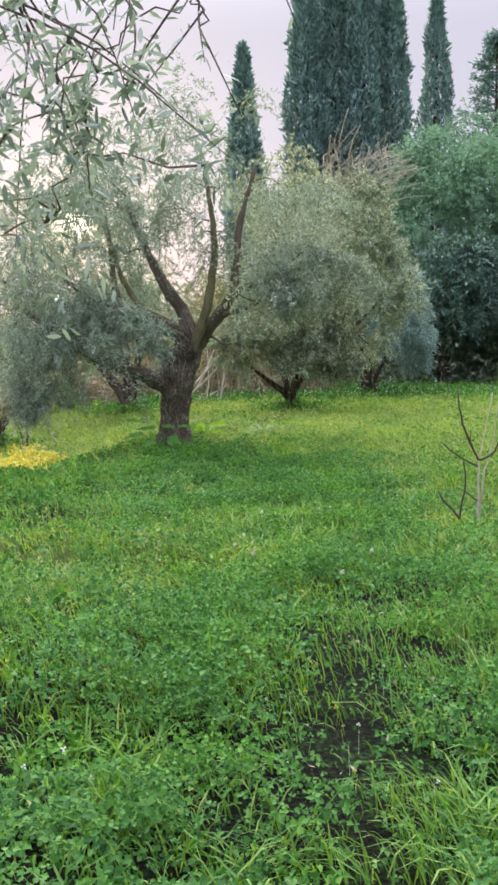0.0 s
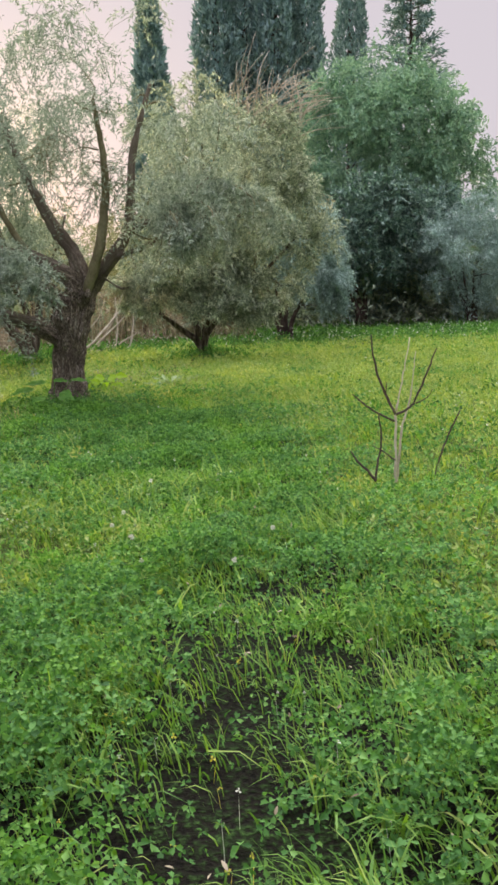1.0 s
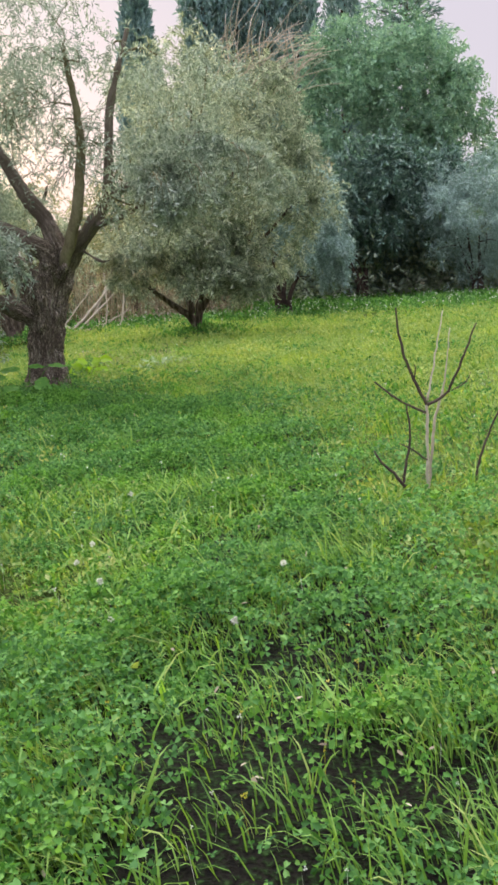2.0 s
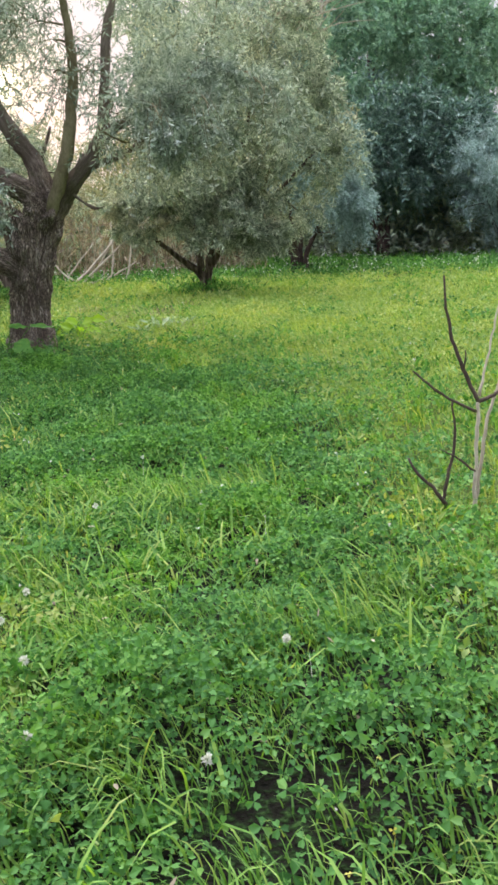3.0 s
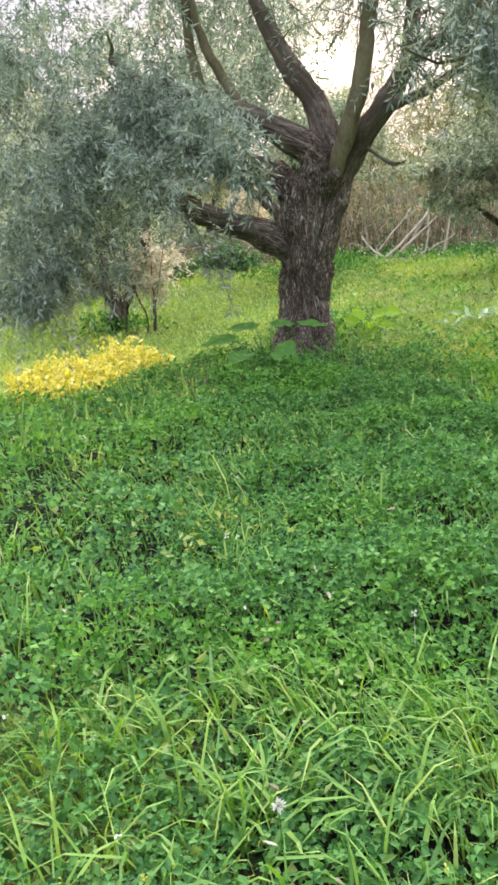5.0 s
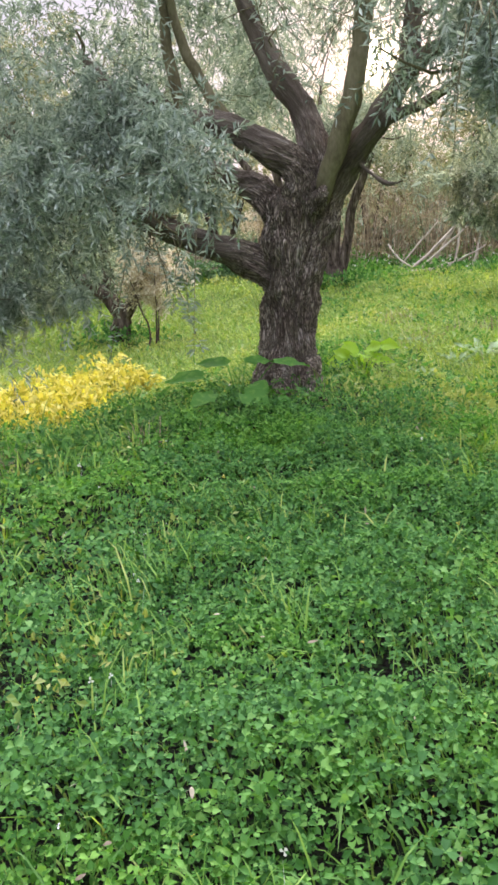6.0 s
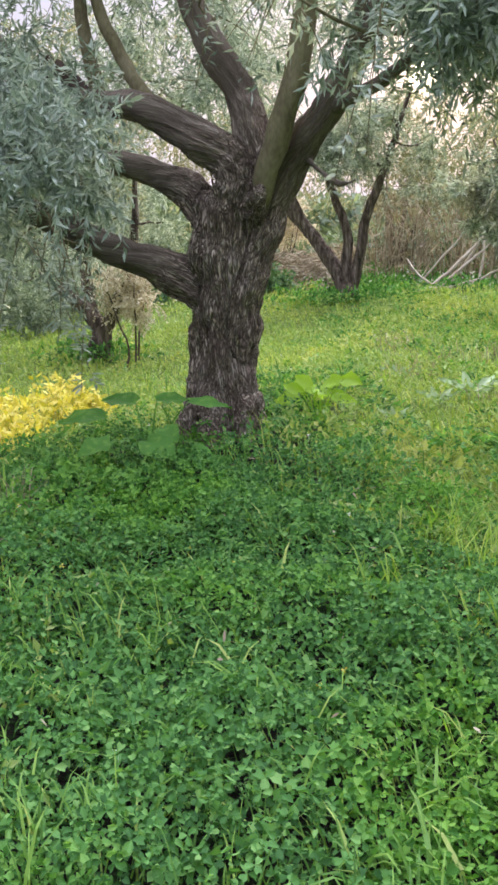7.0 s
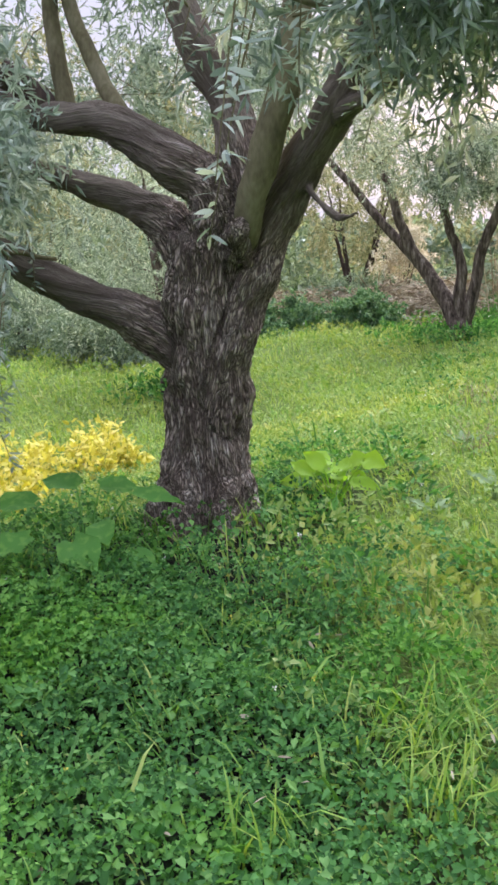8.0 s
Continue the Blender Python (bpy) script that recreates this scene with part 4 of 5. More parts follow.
# ---------------------------------------------------------------- hedge and background trees
def shrub(name, x, y, label, category, stems, crown, leaf_mat, leaf, twigs, per, droop, seed, bark=BARK_DARK, stem_h=1.5, stem_r=0.06, bough=0.02, group="", spread=0.9, out_bias=0.5):
    bx, by, bz = on_ground(x, y)
    rng = np.random.default_rng(seed)
    limbs = []
    for i in range(stems):
        a = rng.uniform(0, 6.28)
        k = rng.uniform(0.3, 0.9) * stem_h * 0.5
        limbs.append(([(bx + 0.08 * i * math.cos(a), by + 0.08 * math.sin(a), bz - 0.1), (bx + k * 0.4 * math.cos(a), by + k * 0.4 * math.sin(a), bz + stem_h * 0.45), (bx + k * math.cos(a), by + k * math.sin(a), bz + stem_h), (bx + k * 1.6 * math.cos(a), by + k * 1.6 * math.sin(a), bz + stem_h * 1.7)], [stem_r * 1.3, stem_r, stem_r * 0.8, stem_r * 0.3]))
    return tree(name, (bx, by, bz), label, limbs, crown, leaf_mat, leaf, twigs, per, droop, seed, bark, group, bough, 2, category=category, spread=spread, out_bias=out_bias)


shrub("silver_bush", 3.9, 29.6, "blue-silver drooping bush with several dark stems at the hedge", "bush", 5,
      np.concatenate([clumps_in((4.7, 29.3, 2.0), (1.3, 1.3, 1.7), 62, 21, (0.32, 0.5), 0.4, 0.35, 0.9), clumps_in((5.4, 29.0, 1.0), (0.5, 0.7, 1.0), 16, 28, (0.28, 0.42), 0.2, 0.3, 0.15), clumps_in((3.4, 29.8, 2.4), (1.5, 1.2, 1.3), 40, 22, (0.35, 0.55), 0.35, 0.25, 1.25)]),
      SILVER, (0.15, 0.03), 18, 18, 1.0, 61, stem_h=1.3, stem_r=0.07)
shrub("silver_bush", 11.3, 33.5, "blue-silver feathery bush beside the dark laurel", "bush", 4,
      clumps_in((11.4, 33.4, 1.8), (2.1, 1.6, 2.0), 95, 23, (0.45, 0.65), 0.35, 0.25, -0.4),
      SILVER, (0.2, 0.03), 16, 16, 0.3, 62, stem_h=1.3, stem_r=0.07)
shrub("laurel_bush", 7.6, 35.0, "tall dark-green laurel bush with leaf rosettes over deep shade", "bush", 5,
      np.concatenate([clumps_in((7.7, 34.8, 2.9), (2.3, 1.5, 2.1), 120, 24, (0.4, 0.6), 0.5, 0.2, 1.0), clumps_in((9.8, 36.0, 2.4), (2.0, 1.5, 2.2), 60, 25, (0.4, 0.6), 0.5, 0.2, 1.0), clumps_in((8.6, 37.0, 0.8), (4.2, 0.7, 1.0), 70, 29, (0.4, 0.6), 0.1, 0.1, -0.5)]),
      LAUREL, (0.24, 0.07), 12, 14, 0.35, 63, stem_h=1.6, stem_r=0.09, out_bias=0.8)
shrub("broadleaf_tree", 9.8, 40.5, "large round mid-green tree behind the laurel", "tree", 3,
      np.concatenate([clumps_in((9.6, 40.5, 6.3), (4.0, 3.2, 3.9), 230, 26, (0.7, 1.1), 0.5, 0.25, 0.5), clumps_in((12.0, 40.5, 4.3), (2.6, 2.5, 3.4), 90, 27, (0.6, 0.9), 0.5, 0.3, -0.2)]),
      BROADLEAF, (0.21, 0.09), 13, 14, 0.25, 64, stem_h=3.0, stem_r=0.2, bough=0.05)


def cypress(name, x, y, h, w, seed, n, label="tall cypress behind the grove, paled and blued for haze", base=0.0):
    """A column of upright sprays."""
    bx, by, bz = on_ground(x, y)
    ob = thing(name, (bx, by, bz), label, "cypress", "cypresses")
    t = Heap()
    tube(t, [(bx, by, bz - 0.2), (bx, by, bz + h * 0.5), (bx, by, bz + h * 0.97)], [w * 0.18, w * 0.1, 0.02], 10, 1.0)
    part("trunk", t.mesh("trunk", True), BARK_DARK, ob)
    rng = np.random.default_rng(seed)
    u = rng.random(n) ** 0.85
    a = rng.uniform(0, 6.283, n)
    prof = np.minimum(1, (1 - u) * 2.4) ** 0.75 * np.minimum(1, 0.5 + u * 4)
    lump = 0.5 + 0.85 * vnoise(np.stack([np.cos(a) * 2.6 + 5, np.sin(a) * 2.6 + 5, u * h * 0.8], 1), seed)
    rr = w * 0.5 * prof * lump * (0.45 + 0.55 * rng.random(n) ** 0.4)
    p = np.stack([bx + rr * np.cos(a), by + rr * np.sin(a), bz + base + u * (h - base)], 1)
    d = np.stack([np.cos(a) * 0.35, np.sin(a) * 0.35, np.ones(n)], 1) + rng.normal(0, 0.5, (n, 3))
    lh = Heap()
    leaf_quads(lh, p, d, np.stack([np.cos(a), np.sin(a), 0.3 * np.ones(n)], 1) + rng.normal(0, 0.5, (n, 3)), rng.uniform(0.22, 0.5, n), rng.uniform(0.09, 0.19, n))
    part("crown", lh.mesh("crown"), CYPRESS, ob)


for cx, cy, ch, cw, sd in ((3.6, 55, 25, 2.5, 71), (5.3, 56, 27, 2.6, 72), (6.9, 55, 26, 2.6, 73), (8.6, 55.5, 25, 2.5, 74)):
    cypress("cypress_tree", cx, cy, ch, cw, sd, 16000)
cypress("cypress_tree", 12.2, 60, 23.2, 3.0, 75, 9000, "slim pointed cypress standing apart behind the grove")
cypress("cypress_tree", 0.0, 45, 15.6, 1.9, 76, 9000, "thin grey-green cypress rising behind the olives, paled for haze")


def conifer(x, y, h, w, seed, n):
    """An open conifer with level tiers of boughs."""
    bx, by, bz = on_ground(x, y)
    ob = thing("conifer_tree", (bx, by, bz), "open feathery conifer with tiered boughs on the skyline", "conifer")
    t = Heap()
    tube(t, [(bx, by, bz - 0.2), (bx, by, bz + h * 0.5), (bx, by, bz + h)], [0.35, 0.2, 0.03], 9, 1.0)
    rng = np.random.default_rng(seed)
    lh = Heap()
    for i in range(n):
        u = 0.25 + 0.75 * (i + rng.random()) / n
        a = i * 2.4 + rng.normal(0, 0.3)
        k = w * 0.5 * (1 - u) ** 0.7 * rng.uniform(0.7, 1.2) + 0.3
        s = np.array([bx, by, bz + u * h])
        e = s + np.array([k * math.cos(a), k * math.sin(a), k * 0.25])
        tube(t, [s, (s + e) / 2 - (0, 0, 0.08 * k), e], [0.05, 0.035, 0.012], 4, 0.8)
        m = 70
        q = rng.random(m)[:, None]
        p = s + (e - s) * (0.25 + 0.75 * q) + rng.normal(0, 0.12, (m, 3))
        leaf_quads(lh, p, (e - s)[None] * 0.6 + rng.normal(0, 0.5, (m, 3)), rng.normal(0, 0.5, (m, 3)) + (0, 0, 0.8), rng.uniform(0.25, 0.5, m), rng.uniform(0.08, 0.14, m))
    part("trunk", t.mesh("trunk", True), BARK_DARK, ob)
    part("crown", lh.mesh("crown"), CYPRESS, ob)


conifer(16.0, 60, 20.6, 8.5, 81, 130)


# thin gold-leaved trees and low shrubs that close the grove on the far side
for hx, hy, hz, hr, sd in ((-0.6, 33.0, 2.6, 2.4, 91), (-4.2, 33.5, 3.0, 2.6, 92), (-8.0, 31.5, 2.8, 2.6, 93), (-11.8, 29.5, 2.8, 2.6, 94), (-15.5, 28.0, 2.8, 2.8, 95), (2.2, 34.5, 2.4, 2.2, 96)):
    lift = 0.4 if hx < -9 or hx > 0 else -0.6
    shrub("hedge_tree", hx, hy, "thin hedge tree with dry gold-green leaves", "tree", 4,
          clumps_in((hx, hy, hz + lift), (hr, 1.6, 2.5 + lift), 90 if lift > 0 else 58, sd, (0.5, 0.75), 0.3, 0.5, 0.2),
          RUSSET, (0.14, 0.04), 13, 16, 0.8, sd, stem_h=2.0, stem_r=0.06, group="hedge trees")
for hx, hy, hr, sd in ((-8.5, 22.3, 1.3, 101), (-10.9, 22.6, 1.5, 102), (-9.2, 24.6, 1.3, 103), (-6.9, 29.2, 1.0, 104), (-9.6, 26.5, 1.4, 105), (1.2, 31.4, 0.9, 106), (13.6, 35.0, 1.4, 109), (-12.8, 24.6, 1.5, 110)):
    gz = float(height(hx, hy))
    shrub("shrub", hx, hy, "low tangled grey-green shrub at the grove's edge", "shrub", 4,
          clumps_in((hx, hy, gz + 0.55), (hr, 0.9, 0.75), 36, sd, (0.3, 0.45), 0.2, 0.2, gz + 0.1),
          UNDERGROWTH, (0.11, 0.03), 14, 16, 0.4, sd, stem_h=0.4, stem_r=0.025, group="shrubs")


def far_woods():
    """The woods beyond the hedge, closing the horizon."""
    rng = np.random.default_rng(12)
    n = 26000
    a = rng.uniform(-1.5, 1.15, n)
    r = rng.uniform(56, 66, n)
    x, y = r * np.sin(a), 4 + r * np.cos(a)
    top = (3.2 + 3.4 * noise2(x, y, 0.16, 44)) * (1 - 0.5 * smooth(-0.5, -0.35, a) * smooth(0.0, -0.1, a))
    z = height(x, y) + top * rng.random(n) ** 0.7
    h = Heap()
    leaf_quads(h, np.stack([x, y, z], 1), rng.normal(0, 1, (n, 3)), rng.normal(0, 0.6, (n, 3)) + (0, -0.5, 0.5), rng.uniform(0.5, 1.1, n), rng.uniform(0.25, 0.5, n))
    tagged(part("woods", h.mesh("woods"), UNDERGROWTH), "distant grey-green woods beyond the hedge", "woods", kind="stuff")


far_woods()


def reed_bed():
    """Dry canes standing close together behind the olives, with brush at their feet."""
    rng = np.random.default_rng(14)
    h = Heap()
    for i in range(260):
        x = rng.uniform(-3.9, 2.6)
        y = 30.0 + rng.normal(0, 0.7)
        z = float(height(x, y)) - 0.05
        k = rng.uniform(0.9, 2.4)
        dx, dy = rng.normal(0, 0.16), rng.normal(0, 0.12)
        tube(h, [(x, y, z), (x + dx * k * 0.4, y + dy * k * 0.4, z + k * 0.55), (x + dx * k, y + dy * k, z + k)], [0.011, 0.009, 0.004], 4, 2.0)
    n = 4600
    x = rng.uniform(-4.1, 3.0, n)
    y = 30.1 + rng.normal(0, 0.8, n)
    z = height(x, y) + 2.1 * rng.random(n) ** 1.3
    leaf_quads(h, np.stack([x, y, z], 1), np.stack([rng.normal(0, 0.5, n), rng.normal(0, 0.4, n), rng.normal(-0.2, 0.7, n)], 1), rng.normal(0, 1, (n, 3)), rng.uniform(0.2, 0.5, n), rng.uniform(0.015, 0.035, n))
    tagged(part("reeds", h.mesh("reeds"), STRAW), "dense bed of dry brown reeds behind the olives", "reeds", kind="stuff")


reed_bed()


def brush_line():
    """Dark tangled undergrowth that fills the hedge's foot."""
    rng = np.random.default_rng(15)
    n = 32000
    x = rng.uniform(-24, 24, n)
    y = 36.5 + rng.normal(0, 1.3, n) - 0.28 * np.maximum(0, -x - 2)
    z = height(x, y) + (1.6 + 2.2 * noise2(x, y, 0.4, 46)) * (1 - 0.55 * smooth(-12, -9, x) * smooth(3, 0, x)) * rng.random(n) ** 1.1
    h = Heap()
    leaf_quads(h, np.stack([x, y, z], 1), rng.normal(0, 1, (n, 3)), rng.normal(0, 0.6, (n, 3)) + (0, -0.4, 0.6), rng.uniform(0.16, 0.4, n), rng.uniform(0.06, 0.15, n))
    tagged(part("undergrowth", h.mesh("undergrowth"), UNDERGROWTH), "dark tangled undergrowth along the hedge", "undergrowth", kind="stuff")


brush_line()


def dead_bank():
    """A bank of flattened straw-coloured canes and weeds under the far hedge."""
    rng = np.random.default_rng(16)
    h = Heap()
    n = 9000
    x = rng.uniform(-9.6, -4.0, n)
    y = 28.6 + rng.normal(0, 0.55, n)
    top = 0.5 + 0.9 * noise2(x, y, 0.7, 47)
    z = height(x, y) + top * (1 - np.minimum(1, np.abs(y - 28.6) / 1.6)) * rng.random(n) ** 0.6
    leaf_quads(h, np.stack([x, y, z], 1), np.stack([rng.normal(0, 0.9, n), rng.normal(-0.2, 0.4, n), rng.normal(-0.25, 0.3, n)], 1), rng.normal(0, 0.6, (n, 3)) + (0, -0.5, 0.8), rng.uniform(0.15, 0.45, n), rng.uniform(0.012, 0.04, n))
    tagged(part("dead_canes", h.mesh("dead_canes"), STRAW), "low bank of flattened dry canes under the hedge", "canes", kind="stuff")


dead_bank()
for hx, hy, hr, sd in ((-7.9, 26.6, 0.8, 131), (-6.8, 27.0, 0.9, 132), (-5.6, 26.8, 0.7, 133), (-9.0, 27.2, 0.9, 134)):
    gz = float(height(hx, hy))
    shrub("weed_mound", hx, hy, "low green mound of leafy weeds before the dry bank", "weeds", 4,
          clumps_in((hx, hy, gz + 0.28), (hr, 0.6, 0.4), 26, sd, (0.2, 0.32), 0.2, 0.25, gz + 0.08),
          MOUND, (0.09, 0.045), 14, 14, 0.3, sd, stem_h=0.2, stem_r=0.012, group="weed mounds")
gz = float(height(-6.0, 29.4))
shrub("beige_bush", -6.0, 29.4, "dry beige bush of withered leaves on the bank", "bush", 4,
      clumps_in((-6.0, 29.3, gz + 1.5), (0.8, 0.5, 0.55), 26, 135, (0.25, 0.36), 0.2, 0.2, gz + 0.7),
      GOLD, (0.08, 0.03), 13, 14, 0.6, 135, stem_h=0.9, stem_r=0.02)


# leaf clump by the low olive with the sun's gold painted into its colour
gz = float(height(-4.77, 19.5))
shrub("sunlit_gold_bush", -4.77, 19.5, "thin bush beside the low olive, leaves coloured pale gold as if sunlit", "bush", 3,
      clumps_in((-4.77, 19.5, gz + 1.05), (0.55, 0.45, 0.6), 30, 120, (0.2, 0.3), 0.1, 0.3, gz + 0.4),
      GOLD, (0.06, 0.03), 13, 13, 0.4, 120, stem_h=0.7, stem_r=0.014)


# ---------------------------------------------------------------- ground cover
def wedge(rng, n, y0, y1):
    """Places spread over the strip of meadow along and ahead of the walk."""
    y = rng.uniform(y0, y1, n)
    left = np.minimum(-0.8 - 0.33 * y, np.where(y > 10, 0.2 - (y - 10) * 1.15, 9))
    right = 1.2 + 0.42 * y
    x = left + (right - left) * rng.random(n)
    return x, y, right - left


def nearness(x, y):
    """Distance at which the walk passes nearest to a spot."""
    centre = 0.45 - 0.5 * smooth(6, 13, y)
    side = np.abs(x - centre) / np.where(x > centre, 0.36, 0.3)
    ahead = np.hypot(x - 1.2, y - 9.4)
    return np.where(y < 13, np.minimum(np.maximum(2.6, side), 14), np.maximum(3.2, ahead))


def spots(rng, per_m2, power, y0, y1, tries):
    """About per_m2 spots a square metre where the walk passes nearest, thinning with distance."""
    x, y, w = wedge(rng, tries, y0, y1)
    d = nearness(x, y)
    want = per_m2 * (2.6 / d) ** power * w * (y1 - y0) / tries
    keep = rng.random(tries) < want
    return x[keep], y[keep], d[keep]


def trodden(x, y):
    """0 on bare dark earth, 1 in full growth."""
    bare = 0.4 + 0.6 * smooth(0.30, 0.43, noise2(x, y, 1.7, 31, 3))
    bare = bare + (1 - bare) * 0.85 * smooth(7.0, 9.0, y)
    lane = 0.2 + 0.8 * j_clip(np.abs(x - (0.6 + 0.12 * (y - 4.2))) / 0.62)
    lane = lane + (1 - lane) * smooth(4.9, 6.6, y)
    furrow = np.exp(-((y - (6.42 - 0.24 * x)) / 0.19) ** 2) * smooth(0.15, -0.3, x)
    spot = 0
    for sx, sy, sr in ((0.85, 7.58, 0.1), (0.43, 9.72, 0.1), (1.05, 5.3, 0.16), (0.4, 3.8, 0.2), (0.6, 4.3, 0.28), (0.67, 4.8, 0.22), (0.5, 3.45, 0.24), (0.4, 5.0, 0.16), (0.9, 4.1, 0.22), (0.25, 3.2, 0.2), (0.6, 6.6, 0.1), (-0.75, 13.45, 0.25)):
        spot = np.maximum(spot, np.exp(-(((x - sx) / (1.5 * sr)) ** 2 + ((y - sy) / sr) ** 2)) * (0.5 + noise2(x, y, 4.5, 35)))
    return np.clip(bare * lane * (1 - furrow) * (1 - 0.85 * np.minimum(spot, 1)), 0.0, 1)


def hollows(x, y):
    """Small gaps, a hand's width across, between the clumps of low growth."""
    gap = 0.22 + 0.78 * smooth(0.37, 0.5, noise2(x, y, 4.2, 37, 2))
    return gap + (1 - gap) * np.maximum(0.7 * smooth(7.3, 9.3, y), smooth(12.5, 15, y))


def j_clip(v):
    return np.clip(v, 0, 1)


def sunny(x, y):
    """Where yellow-green meadow colours stand in for sunlit ground and take over from the clover."""
    right = smooth(10.8, 13.3, y + 0.9 * (x - 1)) * smooth(-1.3, 0.5, x + 0.12 * (y - 14) + 0.6 * (noise2(x, y, 0.5, 55) - 0.5))
    back = smooth(14.6, 16.5, y + 1.7 * smooth(-1.0, -1.9, x) + 0.8 * (noise2(x, y, 0.8, 56) - 0.5))
    left = 0.35 * smooth(8.6, 9.6, y) * smooth(12.3, 11.2, y) * smooth(0.2, -1.2, x)
    right = np.maximum(right * (0.6 + 0.4 * smooth(8.5, 11, y)), 0.55 * smooth(3.5, 5.5, y) * smooth(1.2, 2.1, x))
    left = np.maximum(left, 1.2 * smooth(4.9, 6.2, y) * smooth(8.7, 7.9, y) * smooth(0.5, -0.4, x + 0.5 * (noise2(x, y, 1.1, 57) - 0.5)))
    edge = 1 - smooth(25, 29, y)
    return np.clip(np.maximum(np.maximum(right, back), 0.4 * left), 0, 1) * edge


def sow_turf():
    me = ground.data
    co = np.empty(len(me.vertices) * 3, np.float32)
    me.vertices.foreach_get("co", co)
    co = co.reshape(-1, 3)
    s = smooth(0.15, 0.8, sunny(co[:, 0], co[:, 1]))
    # away from the walk the turf closes over the soil
    off = np.maximum(smooth(0.0, 1.3, np.abs(co[:, 0] - 0.3) - 0.9 - 0.36 * np.maximum(co[:, 1], 0)), smooth(2.6, 1.2, co[:, 1]))
    s = np.maximum(s, 0.55 * off)
    lay = me.attributes.new("sward", "FLOAT", "POINT")
    lay.data.foreach_set("value", s.astype(np.float32))


sow_turf()


def ground_cover():
    rng = np.random.default_rng(5)
    # clover; its paler kin, in sunlit colours, fills the open meadow
    for mat, name, label, y0, y1, per, power, tries, size, open_kind in (
            (CLOVER, "clover", "dense low clover and wood-sorrel leaves covering the soil", 1.6, 15.5, 2900, 1.8, 900000, 0.0205, False),
            (CLOVER, "clover", "dense low clover under the far trees", 15.5, 36, 4200, 1.7, 360000, 0.022, False),
            (HERB, "meadow_herbs", "low herbs between the meadow grass, coloured yellow-green as if sunlit", 3.4, 31, 2300, 1.6, 620000, 0.018, True)):
        x, y, d = spots(rng, per, power, y0, y1, tries)
        s = sunny(x, y)
        keep = rng.random(len(x)) < (trodden(x, y) * hollows(x, y) * (1 - np.where(y > 14, smooth(0.08, 0.6, s), 0.8 * s)) if not open_kind else 0.85 * s)
        x, y, d = x[keep], y[keep], d[keep]
        n = len(x)
        tall = 0.02 + (0.04 + (0.13 + 0.12 * smooth(7.5, 5.5, y)) * smooth(0.3, 0.7, noise2(x, y, 2.3, 61, 2))) * rng.random(n) ** 0.7
        if open_kind:
            tall = 0.02 + 0.16 * smooth(0.25, 0.75, noise2(x, y, 1.8, 62)) * rng.random(n)
        grow = (d / 2.6) ** 0.55
        p = np.stack([x, y, height(x, y) + tall * np.minimum(grow, 1.5)], 1)
        way = rng.normal(0, 0.6, (n, 3)) + (0, -0.2, 1)
        r = size * rng.uniform(0.55, 1.3, n) * np.where((rng.random(n) < 0.2) & (d < 5.0), 1.35, 1.0) * np.where(d > 5.0, 0.8, 1.0) * grow
        h = Heap()
        for m, fine in ((d < 3.0, True), ((d >= 3.0) & (d < 6.0), False)):
            if m.any() and not open_kind:
                trefoils(h, p[m], way[m], r[m], rng, fine)
        m = d >= (0 if open_kind else 6.0)
        for k in range(2):
            c = int(m.sum())
            leaf_quads(h, p[m] + rng.normal(0, 1, (c, 3)) * r[m][:, None] * (0.7, 0.7, 0.3), rng.normal(0, 0.8, (c, 3)) + (0, 0, 0.45), way[m] + rng.normal(0, 0.3, (c, 3)), r[m] * rng.uniform(1.2, 2.4, c), r[m] * rng.uniform(0.6, 1.2, c))
        tagged(part(name, h.mesh(name), mat), label, "clover", kind="stuff")
    # grass
    for mat, name, label, per, power, y0, y1, tries, lush in ((GRASS, "grass", "uneven tufts of fresh green grass blades", 2500, 1.5, 1.6, 36, 640000, False), (MEADOW, "meadow_grass", "meadow grass in the open, coloured yellow-green as if sunlit", 1050, 1.25, 3.4, 33, 430000, True)):
        x, y, d = spots(rng, per, power, y0, y1, tries)
        tuft = smooth(0.42, 0.7, noise2(x, y, 2.9, 71 + lush, 3))
        s = sunny(x, y)
        chance = (0.4 + 0.6 * tuft) * (1 - np.where(y > 14, 0.94 * smooth(0.1, 0.8, s), 0.5 * s)) * (0.12 + 0.88 * trodden(x, y)) * hollows(x + 3.1, y) if not lush else s * (0.55 + 0.45 * tuft)
        if not lush:
            chance = chance * (1 - 0.6 * smooth(8.0, 9.5, y) * smooth(16, 14, y))
        keep = rng.random(len(x)) < chance
        x, y, d, tuft = x[keep], y[keep], d[keep], tuft[keep]
        n = len(x)
        grow = (d / 2.6) ** 0.45
        length = rng.uniform(0.06, 0.2, n) * (0.7 + 0.8 * tuft) * np.minimum(grow, 1.35)
        if lush:
            length = rng.uniform(0.05, 0.13, n) * np.minimum(grow, 1.7)
        tall = rng.random(n) < 0.03
        length[tall] *= 1.7
        lean = np.stack([np.cos(6.28 * noise2(x, y, 0.9, 81)), np.sin(6.28 * noise2(x, y, 0.9, 81))], 1) + rng.normal(0, 0.8, (n, 2))
        h = Heap()
        blades(h, np.stack([x, y, height(x, y) - 0.01], 1), lean, length, rng.uniform(0.0035, 0.009, n) * grow ** 1.25, rng.uniform(0.2, 1.0, n), rng)
        tagged(part(name, h.mesh(name), mat), label, "grass", kind="stuff")
        print(name, n)


ground_cover()


